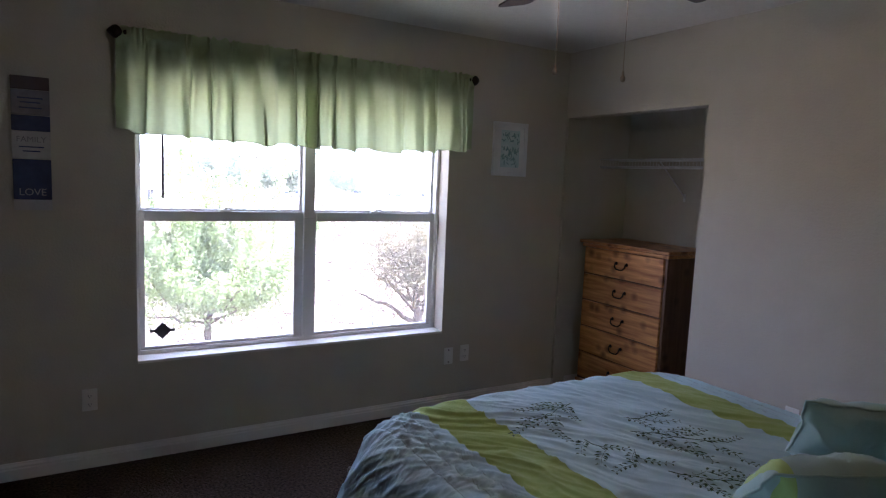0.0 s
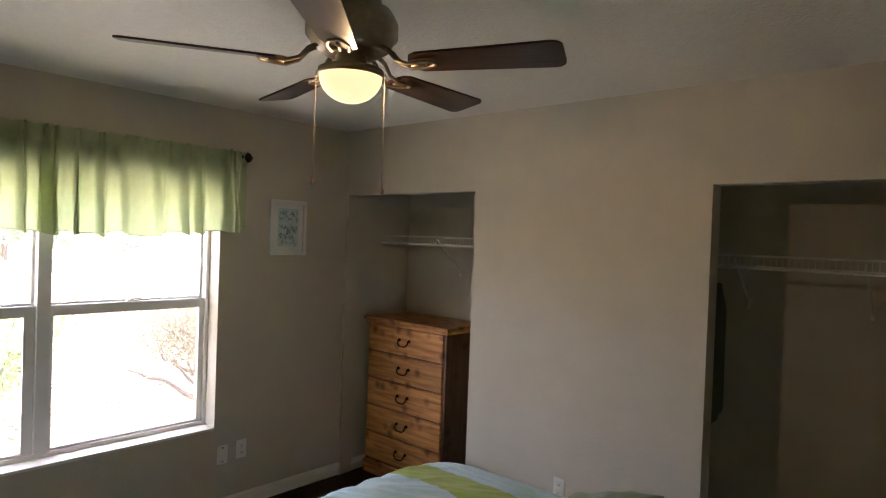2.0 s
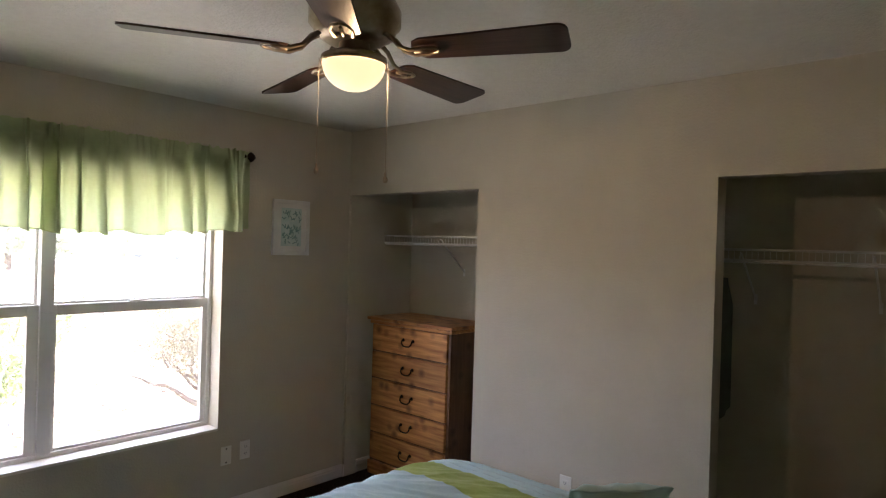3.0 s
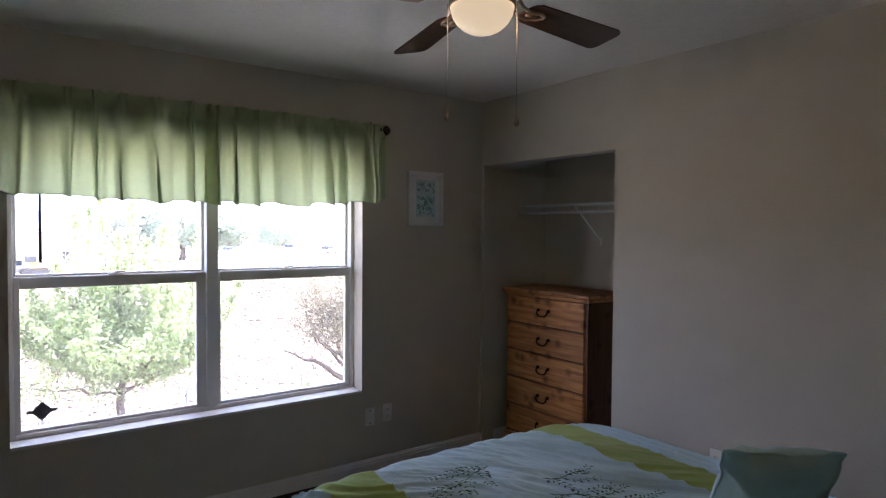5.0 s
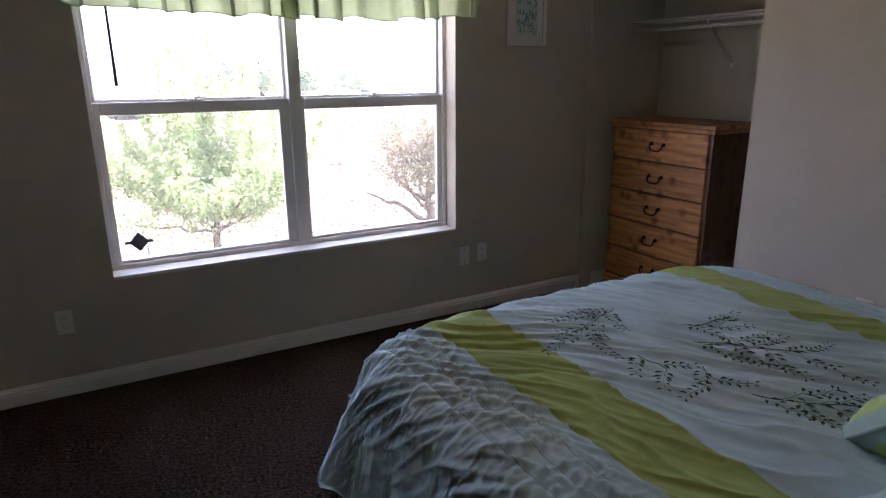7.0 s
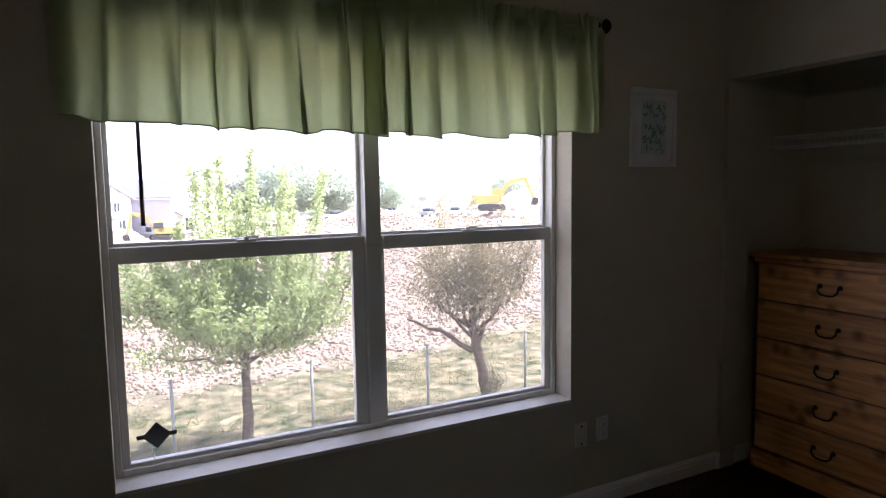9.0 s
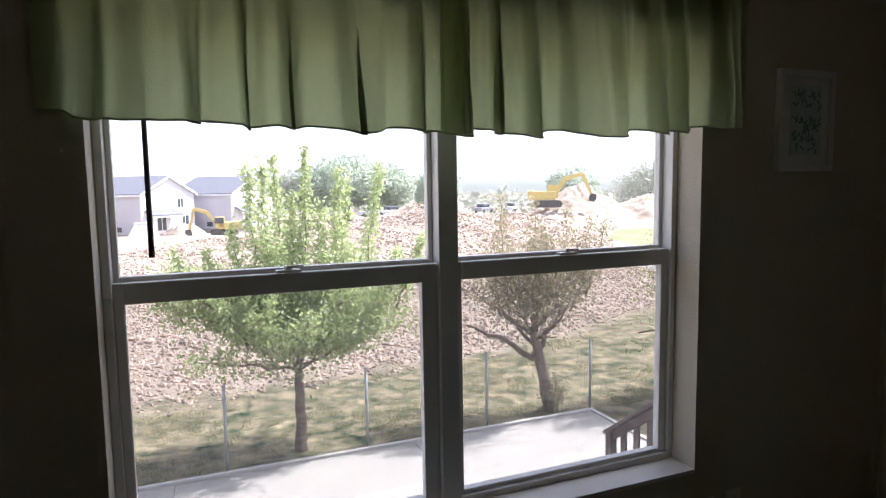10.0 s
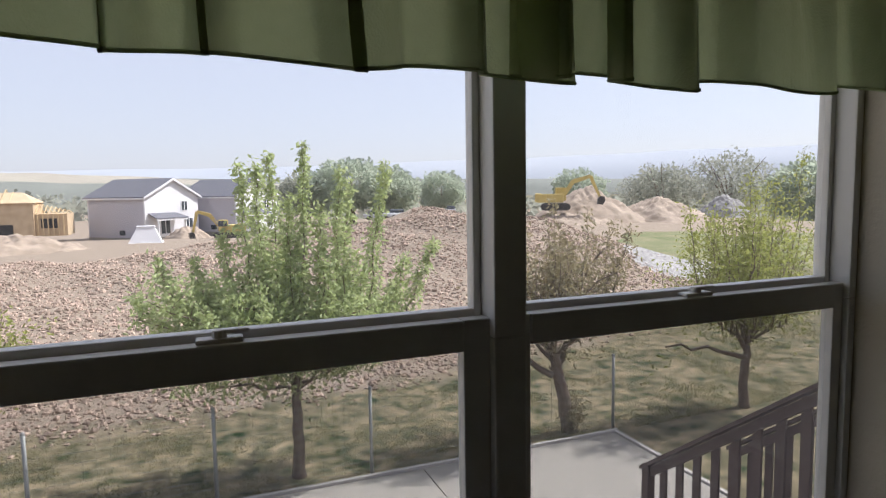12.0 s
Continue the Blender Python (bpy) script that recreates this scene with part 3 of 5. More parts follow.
def picture():
    p = thing("framed_print", "white framed print of grey-green foliage on the beige wall", "picture")
    x0, x1, z0, z1 = 2.712, 2.998, 1.608, 1.976
    bm = bmesh.new()
    f = 0.026
    for b in ((x0, x1, z0, z0 + f), (x0, x1, z1 - f, z1), (x0, x0 + f, z0 + f, z1 - f), (x1 - f, x1, z0 + f, z1 - f)):
        box(bm, b[0], b[1], YW - 0.022, YW, b[2], b[3], 0.003)
    part("frame", bm, M["frame_white"], p)
    part("mat_board", boxed(x0 + f, x1 - f, YW - 0.012, YW - 0.002, z0 + f, z1 - f), M["frame_white"], p)
    part("print", boxed(x0 + 0.065, x1 - 0.065, YW - 0.015, YW - 0.011, z0 + 0.06, z1 - 0.055), M["paper"], p)
    bm = bmesh.new()
    rnd = random.Random(5)
    for k in range(90):
        x, z = rnd.uniform(x0 + 0.075, x1 - 0.075), z0 + 0.07 + 0.22 * rnd.random() ** 0.8
        if 0.55 < (z - z0) / 0.357 < 0.66 and rnd.random() < 0.8:
            continue
        box(bm, -0.003, 0.003, -0.0005, 0.0005, -rnd.uniform(0.006, 0.016), 0.012, m=pose(x, YW - 0.0157, z, 0, rnd.uniform(-70, 70), 0))
    part("leaf_pattern", bm, M["print_dark"], p)
    return p


picture()


def text_mesh(body, size, m, material, parent):
    cu = bpy.data.curves.new("lettering", "FONT")
    cu.body, cu.size, cu.align_x, cu.extrude = body, size, "CENTER", 0.0006
    tmp = bpy.data.objects.new("lettering", cu)
    me = bpy.data.meshes.new_from_object(tmp)
    bpy.data.objects.remove(tmp)
    me.materials.append(material)
    ob = new("lettering", me)
    ob.parent = parent
    ob.matrix_basis = m
    return ob


def word_sign():
    s = thing("word_sign", "tall grey, navy and white plank sign reading FAMILY and LOVE", "sign")
    x0, x1 = -0.006, 0.148
    rows = [(1.905, 1.965, "sign_brown"), (1.788, 1.902, "sign_grey"), (1.713, 1.785, "navy"), (1.583, 1.710, "sign_white"), (1.390, 1.580, "navy"), (1.339, 1.387, "sign_white")]
    for z0, z1, k in rows:
        part("plank", boxed(x0, x1, YW - 0.018, YW, z0, z1, bevel=0.002), M[k], s)
    mid = (x0 + x1) / 2
    text_mesh("FAMILY", 0.037, pose(mid, YW - 0.019, 1.661, 90), M["sign_grey"], s)
    text_mesh("LOVE", 0.046, pose(mid, YW - 0.019, 1.410, 90), M["sign_white"], s)
    for z, w2 in ((1.638, 0.05), (1.618, 0.035), (1.865, 0.05), (1.845, 0.04), (1.820, 0.045)):
        part("small_line", boxed(mid - w2, mid + w2, YW - 0.0186, YW - 0.0178, z - 0.003, z + 0.003), M["navy"], s)
    return s


word_sign()
r = thing("floor_register", "dull tan metal floor heating register in the carpet", "floor vent")
bm = bmesh.new()
for b in ((1.86, 2.13, 3.412, 3.424), (1.86, 2.13, 3.518, 3.53), (1.86, 1.872, 3.424, 3.518), (2.118, 2.13, 3.424, 3.518)):
    box(bm, *b, 0.0, 0.007, 0.002)
part("rim", bm, M["register"], r)
for k in range(14):
    part("louvre", boxed(-0.006, 0.006, -0.047, 0.047, -0.001, 0.001, m=pose(1.881 + k * 0.0176, 3.471, 0.004, 0, 30, 0)), M["register"], r)


# ---- ceiling fan ----
def ceiling_fan():
    cx, cy, zb = 1.602, 1.594, 2.252
    f = thing("ceiling_fan", "five-blade dark wood ceiling fan with a lit frosted bowl", "ceiling fan", at=(cx, cy, HC))
    z = lambda h: h - HC
    part("canopy", lathe(bmesh.new(), [(0.075, 0), (0.080, -0.03), (0.085, -0.085), (0.115, -0.10), (0.125, -0.115)], n=36), M["nickel"], f, smooth=True)
    part("motor", lathe(bmesh.new(), [(0.001, -0.11), (0.125, -0.115), (0.135, -0.135), (0.135, -0.175), (0.120, -0.19), (0.118, -0.205), (0.085, -0.225), (0.05, -0.23), (0.045, -0.23)], n=36), M["nickel"], f, smooth=True)
    part("switch_cup", lathe(bmesh.new(), [(0.045, -0.228), (0.047, -0.255), (0.055, -0.265), (0.088, -0.268), (0.096, -0.272), (0.098, -0.290), (0.093, -0.292)], n=36), M["nickel"], f, smooth=True)
    prof = [(0.092 * math.cos(a), -0.290 - 0.078 * math.sin(a)) for a in [k * math.pi / 2 / 14 for k in range(15)]]
    prof[-1] = (0.001, prof[-1][1])
    part("bowl", lathe(bmesh.new(), prof, n=40), M["bowl"], f, "lit frosted glass bowl", smooth=True).visible_shadow = False
    for k in range(5):
        a = -1.167 + k * 2 * math.pi / 5
        rot = Matrix.Rotation(a, 4, "Z")
        # blade: rounded plank, pitched a little
        r0, r1 = 0.185, 0.622
        outline = [(r0 + 0.03, -0.052), (r1 - 0.03, -0.068)] + [(r1 - 0.03 + 0.03 * math.sin(q), -0.068 + 0.03 - 0.03 * math.cos(q) + 0.0) for q in [i * math.pi / 2 / 5 for i in range(1, 6)]]
        outline += [(x, -y) for x, y in outline[::-1]]
        outline += [(r0 + 0.008, 0.038), (r0, 0.018), (r0, -0.018), (r0 + 0.008, -0.038)]
        bm = bmesh.new()
        top = [bm.verts.new((x, y, 0.003)) for x, y in outline]
        bot = [bm.verts.new((x, y, -0.003)) for x, y in outline]
        bm.faces.new(top)
        bm.faces.new(bot[::-1])
        for i in range(len(top)):
            bm.faces.new((top[i], bot[i], bot[(i + 1) % len(top)], top[(i + 1) % len(top)]))
        bmesh.ops.recalc_face_normals(bm, faces=bm.faces)
        bl = part("blade", bm, M["blade"], f)
        bl.matrix_basis = rot @ pose(0, 0, z(zb), -12, 0, 0)
        # forked bracket
        bm = bmesh.new()
        for s in (-1, 1):
            tube(bm, [(0.09, 0.014 * s, -0.205), (0.125, 0.018 * s, -0.225), (0.150, 0.020 * s, -0.255), (0.185, 0.024 * s, -0.269), (0.225, 0.030 * s, -0.266), (0.255, 0.018 * s, -0.2645), (0.262, 0.0, -0.2645)], [0.007, 0.007, 0.006, 0.006, 0.005, 0.005, 0.004], 8)
        tube(bm, [(0.19, 0, -0.268), (0.235, 0, -0.265)], 0.005, 8)
        br = part("blade_bracket", bm, M["nickel"], f, smooth=True)
        br.matrix_basis = rot
    for dx, dy, zl in ((-0.074, 0.068, 1.905), (0.074, -0.068, 1.886)):
        bm = bmesh.new()
        tube(bm, [(dx, dy, -0.275), (dx * 1.0, dy * 1.0, z(zl) + 0.02)], 0.0007, 5)
        nb = 80
        for i in range(nb):
            h = -0.28 + (z(zl) + 0.02 + 0.28) * i / nb
            bmesh.ops.create_icosphere(bm, subdivisions=1, radius=0.0017, matrix=Matrix.Translation((dx, dy, h)))
        ch = part("pull_chain", bm, M["nickel"], f)
        part("pull", lathe(bmesh.new(), [(0.002, 0.024), (0.004, 0.018), (0.003, 0.012), (0.007, 0.006), (0.008, 0.0), (0.006, -0.007), (0.001, -0.009)], (dx, dy, z(zl)), 12), M["nickel"], ch, smooth=True)
    return f


ceiling_fan()


# ---- dresser in the closet ----
def dresser():
    x0, x1, y0, y1, zt = 3.560, 3.985, 2.869, 3.640, 1.146
    d = thing("chest_of_drawers", "knotty pine five-drawer chest with dark bail pulls in closet", "dresser")
    part("side_panel", boxed(x0, x1, y0, y0 + 0.022, 0.0, zt - 0.03, bevel=0.002), M["pine_shade"], d)
    part("side_panel", boxed(x0, x1, y1 - 0.022, y1, 0.0, zt - 0.03, bevel=0.002), M["pine_shade"], d)
    part("back_panel", boxed(x1 - 0.012, x1, y0 + 0.022, y1 - 0.022, 0.06, zt - 0.03), M["pine_shade"], d)
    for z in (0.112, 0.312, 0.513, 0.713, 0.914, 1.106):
        part("rail", boxed(x0 + 0.002, x0 + 0.05, y0 + 0.022, y1 - 0.022, z - 0.012, z + 0.012), M["pine_shade"], d)
    part("top", boxed(x0 - 0.035, x1 + 0.005, y0 - 0.032, y1 + 0.032, zt - 0.006, zt + 0.016, bevel=0.007), M["pine"], d)
    part("cornice", boxed(x0 - 0.018, x1, y0 - 0.016, y1 + 0.016, zt - 0.034, zt - 0.008, bevel=0.008), M["pine"], d)
    part("plinth", boxed(x0 - 0.016, x0 + 0.02, y0 - 0.008, y1 + 0.008, 0.0, 0.095, bevel=0.006), M["pine"], d)
    for k in range(5):
        zc = 0.212 + k * 0.2005
        dr = part("drawer", boxed(x0 - 0.016, x0 + 0.012, y0 + 0.024, y1 - 0.014, zc - 0.095, zc + 0.095, bevel=0.007), M["pine"], d)
        yc, xf = (y0 + y1) / 2, x0 - 0.016
        bm = bmesh.new()
        for s in (-1, 1):
            tube(bm, [(xf + 0.001, yc + s * 0.048, zc + 0.012), (xf - 0.006, yc + s * 0.048, zc + 0.012), (xf - 0.014, yc + s * 0.048, zc + 0.012)], [0.013, 0.009, 0.006], 12)
        tube(bm, [(xf - 0.013, yc - 0.048, zc + 0.012), (xf - 0.020, yc - 0.047, zc - 0.010), (xf - 0.022, yc - 0.030, zc - 0.026), (xf - 0.022, yc, zc - 0.029), (xf - 0.022, yc + 0.030, zc - 0.026), (xf - 0.020, yc + 0.047, zc - 0.010), (xf - 0.013, yc + 0.048, zc + 0.012)], 0.0050, 8)
        part("bail_pull", bm, M["iron"], dr, "dark metal bail pull", smooth=True)
    return d


dresser()


def wire_shelf(y0, y1, z, brackets, label):
    s = thing("wire_shelf", label, "shelf", "closet shelves")
    xf = 3.715
    for x, zz in ((xf, z), (xf, z - 0.052), (XB - 0.01, z), (xf + 0.1, z - 0.004), (xf + 0.2, z - 0.004)):
        part("long_wire", tube(bmesh.new(), [(x, y0, zz), (x, y1, zz)], 0.0035, 6), M["wire"], s)
    bm = bmesh.new()
    n = int((y1 - y0) / 0.027)
    for k in range(n + 1):
        y = y0 + (y1 - y0) * k / n
        tube(bm, [(XB - 0.005, y, z), (xf, y, z), (xf, y, z - 0.052)], 0.0016, 4)
    tagged(part("wire_deck", bm, M["wire"], s), kind="stuff")
    part("hang_rail", tube(bmesh.new(), [(xf + 0.008, y0, z - 0.062), (xf + 0.008, y1, z - 0.062)], 0.007, 8), M["wire"], s, smooth=True)
    for y in brackets:
        bm = bmesh.new()
        tube(bm, [(xf + 0.02, y, z - 0.02), (XB - 0.012, y, z - 0.25), (XB - 0.003, y, z - 0.262)], 0.0055, 6)
        box(bm, XB - 0.004, XB, y - 0.008, y + 0.008, z - 0.29, z - 0.235)
        part("brace", bm, M["wire"], s)
        part("hook", tube(bmesh.new(), [(xf, y, z - 0.035), (xf + 0.005, y, z - 0.06), (xf + 0.012, y, z - 0.068)], 0.003, 6), M["wire"], s)
    return s


wire_shelf(2.10, YW - 0.004, 1.768, [3.15, 2.55], "white coated wire closet shelf above the pine chest")
wire_shelf(-0.40, 1.62, 1.728, [1.13, 0.58, 0.05], "white coated wire closet shelf with slanting braces")
c = thing("hanging_coat", "dark cloth garment hanging in the closet", "coat")
vs, fs = [], []
for j in range(15):
    t = j / 14
    for i in range(21):
        a = i / 21 * 2 * math.pi
        wv = (0.20 + 0.03 * t) * (0.35 + 0.65 * min(1, t * 5)) * (1 + 0.08 * math.sin(5 * a + t))
        vs.append((3.725 + wv * math.cos(a), 1.235 + 0.042 * math.sin(a) * (1 + 0.2 * math.sin(7 * a)), 1.58 - 0.70 * t + 0.03 * math.cos(a) * t))
for j in range(14):
    for i in range(21):
        fs.append((j * 21 + i, j * 21 + (i + 1) % 21, (j + 1) * 21 + (i + 1) % 21, (j + 1) * 21 + i))
sheet("cloth", vs, fs, M["coat"], c, smooth=True)
part("hanger", tube(bmesh.new(), [(3.724, 1.235, 1.662), (3.734, 1.235, 1.668), (3.741, 1.235, 1.645), (3.725, 1.235, 1.62), (3.725, 1.235, 1.56)], 0.002, 6), M["wire"], c)


# ---- the bed ----
BX, BW, BF, BZ = 1.915, 0.735, 2.050, 0.704       # centre, half width, foot edge, top


def cloth(s, t):
    """A point of the comforter: s across from the middle, t towards the foot."""
    rc, sg = 0.14, (1 if s > 0 else -1)
    ds, dt = max(0.0, abs(s) - (BW - rc)), max(0.0, t - (BF - rc))
    hyp = math.hypot(ds, dt)
    near = max(0.0, min(1.0, (BF - t) / 0.40))
    r, d = 0.11, min(0.42 + 0.24 * near * near * (3 - 2 * near), max(0.0, hyp - rc))
    ux, uy = (ds * sg / hyp, dt / hyp) if hyp > 1e-6 else (0, 0)
    x, y = BX + max(-(BW - rc), min(BW - rc, s)) + ux * min(hyp, rc), min(t, BF - rc) + uy * min(hyp, rc)
    q = d / r
    if q < math.pi / 2:
        out, drop = r * math.sin(q), r * (1 - math.cos(q))
    else:
        e = d - r * math.pi / 2
        out, drop = r + 0.10 * e, r + e * 0.99
    # hanging folds grow downwards
    k = max(0.0, drop - 0.10)
    if k > 0:
        per = t if dt == 0 else (BF + 0.35 + BW - abs(s) if ds == 0 else BF + 0.35 * math.atan2(dt, ds) / (math.pi / 2))
        calm = 0.3 if dt > 0 else 1.0
        ph = per * 24
        out += calm * k * (0.055 * math.sin(ph + 3 * noise.noise(Vector((x * 2, y * 2, 0)))) + 0.035 * math.sin(ph * 1.7 + 1.3)) + 0.03 * min(1, k * 4)
    x, y, z = x + ux * out, y + uy * out, BZ - drop
    if dt > 0 and abs(s) > BW - 0.25:             # the foot corners flare over the footboard
        x += sg * 0.09 * min(1.0, (abs(s) - BW + 0.25) / 0.25) * min(1.0, drop / 0.36) * min(1.0, dt / 0.2)
    top = max(0.0, 1 - d / 0.16)
    z += 0.035 * top * (1 - (s / (BW + 0.15)) ** 2)
    bend = noise.noise(Vector((s * 1.7, t * 1.7, 5)))
    al, ac = 0.55 * s - 0.83 * t, 0.83 * s + 0.55 * t      # folds run slantwise over the bed
    w1 = noise.noise(Vector((al * 2.0 + bend, ac * 12 + 2.4 * bend, 1)))
    w2 = noise.noise(Vector((al * 3.6 + 0.5 * bend, ac * 26 + 3 * bend, 3)))
    w3 = noise.noise(Vector((s * 3 + bend, t * 22 + 2 * bend, 8)))
    w4 = noise.noise(Vector((al * 9 + 2 * bend, ac * 30, 12)))
    lump = noise.noise(Vector((s * 2.2, t * 2.2, 2)))
    ridge = lambda w, k: (1 - min(1.0, abs(w) * k)) ** 1.5
    edge = max(0.0, abs(s) - 0.55) * (1.0 if s < 0 else 0.3)
    wr = 0.008 * lump + 0.012 * ridge(w1, 3.4) * max(0, 0.8 + 0.9 * bend) + 0.0075 * ridge(w2, 4) * max(0, 0.8 - bend) + (0.001 + 0.008 * edge) * ridge(w3, 4) + 0.0018 * ridge(w4, 4)
    a = abs(s)
    wr *= 1 - 0.7 * max(0.0, min(1.0, (s - 0.48) / 0.2))
    if 0.605 < a < 0.86 and s < 0.80:            # puckers drawn in by the stitched rows
        w5 = noise.noise(Vector((s * 9, t * 42 + 2 * bend, 21)))
        f = min(1.0, (a - 0.605) / 0.03) * min(1.0, (0.86 - a) / 0.08)
        wr += f * (0.0065 if s < 0 else 0.002) * ridge(w5, 3.0)
        wr -= f * 0.004 * max(max(0.0, 1 - abs(a - c) / 0.009) for c in (0.645, 0.70, 0.755))
    wr *= 1 - 0.6 * min(1.0, k * 5)
    if k > 0 and dt == 0:                          # long narrow folds down the hanging side
        w6 = noise.noise(Vector((t * 13 + 0.8 * bend, drop * 1.6, 31)))
        wr += 0.015 * min(1.0, k * 5) * ridge(w6, 2.6)
    nx, ny, nz = ux * min(1, q), uy * min(1, q), max(0.0, 1 - 0.6 * q)
    return Vector((x + nx * wr, y + ny * wr, z + nz * wr))


def bed():
    b = thing("bed", "queen bed with dark wood frame and low footboard", "bed")
    part("footboard", boxed(BX - 0.845, BX + 0.845, 2.080, 2.120, 0.28, 0.54, bevel=0.008), M["espresso"], b)
    for sx in (-1, 1):
        part("side_rail", boxed(BX + sx * 0.79 - 0.015, BX + sx * 0.79 + 0.015, 0.0, 2.080, 0.24, 0.38, bevel=0.004), M["espresso"], b)
        for y in (0.02, 2.100):
            x = BX + sx * 0.862
            bm = bmesh.new()
            tube(bm, [(x, y, 0.0), (x, y, 0.32)], [0.030, 0.042], 4)
            part("leg", bm, M["espresso"], b)
    part("mattress", boxed(BX - 0.76, BX + 0.76, -0.02, 2.070, 0.36, 0.645, bevel=0.05), M["mattress"], b)
    part("box_spring", boxed(BX - 0.75, BX + 0.75, -0.02, 2.065, 0.22, 0.36, bevel=0.02), M["mattress"], b)

    c = thing("comforter", "pale blue wrinkled comforter with lime green bands and embroidered sprigs", "comforter")
    ns, nt = 440, 520
    ss = np.linspace(-1.32, 1.32, ns)
    ts = np.linspace(-0.02, 2.475, nt)
    vs = [tuple(cloth(float(s), float(t))) for t in ts for s in ss]
    fs, slots = [], []
    for j in range(nt - 1):
        for i in range(ns - 1):
            fs.append((j * ns + i, j * ns + i + 1, (j + 1) * ns + i + 1, (j + 1) * ns + i))
            slots.append(1 if 0.405 < abs(ss[i] + 0.008) < 0.595 else 0)
    sheet("cover", vs, fs, [M["comforter"], M["green_band"]], c, smooth=True, slots=slots)
    for sg in (-1, 1):                              # stitched rows beside the bands
        for c0 in (0.645, 0.70, 0.755):
            rows = [cloth(sg * c0, -0.02 + 2.05 * i / 260) for i in range(261)]
            part("stitching", tube(bmesh.new(), [(p.x + sg * 0.001, p.y, p.z + 0.0008) for p in rows], 0.0009, 4), M["stitch"], c, "grey-blue stitched row")
    rnd = random.Random(9)
    # embroidered sprigs: a stem with side twigs of paired leaves
    def twig(bm, s, t, a, length):
        n = max(5, int(length / 0.019))
        pts = []
        for i in range(n + 1):
            f = i / n
            a2 = a + 0.22 * f
            s2, t2 = s + math.cos(a2) * length * f, t + math.sin(a2) * length * f
            p = cloth(s2, t2)
            pts.append((p.x, p.y, p.z + 0.0025))
            if i > 0:
                for side in (-1, 1):
                    ang = a2 + side * 0.9
                    ll = 0.024 * (1.1 - 0.5 * f) * rnd.uniform(0.8, 1.2)
                    dx, dy = math.cos(ang), math.sin(ang)
                    o = Vector((p.x + dx * 0.005, p.y + dy * 0.005, p.z + 0.003))
                    q = [o, o + Vector((dx * ll * .5 - dy * ll * .22, dy * ll * .5 + dx * ll * .22, 0.002)), o + Vector((dx * ll, dy * ll, 0.0)), o + Vector((dx * ll * .5 + dy * ll * .22, dy * ll * .5 - dx * ll * .22, 0.002))]
                    bm.faces.new([bm.verts.new(v) for v in q])
        tube(bm, pts, 0.0005, 4)
    for s, t, a, n, ln in ((-0.05, 1.86, 3.6, 7, 0.17), (0.02, 1.66, -0.6, 4, 0.12), (-0.05, 1.56, -0.9, 7, 0.17), (-0.17, 1.30, -0.9, 8, 0.17), (-0.02, 1.12, -0.5, 5, 0.15), (-0.24, 1.58, -1.6, 3, 0.10), (-0.15, 1.45, -2.2, 3, 0.11)):
        bm = bmesh.new()
        main = 0.30 if n > 4 else 0.14
        pts = []
        for i in range(9):
            f = i / 8
            p = cloth(s + math.cos(a) * main * f, t + math.sin(a) * main * f + 0.04 * f * f)
            pts.append((p.x, p.y, p.z + 0.003))
        tube(bm, pts, 0.0009, 4)
        for k in range(n):
            f = (k + 0.3) / n * 0.95
            twig(bm, s + math.cos(a) * main * f, t + math.sin(a) * main * f, a + (0.75 if k % 2 else -0.75) + rnd.uniform(-.5, .5), ln * rnd.uniform(0.75, 1.1))
        part("embroidered_sprig", bm, M["thread"], c, "dark green embroidered sprig")
    return b


bed()


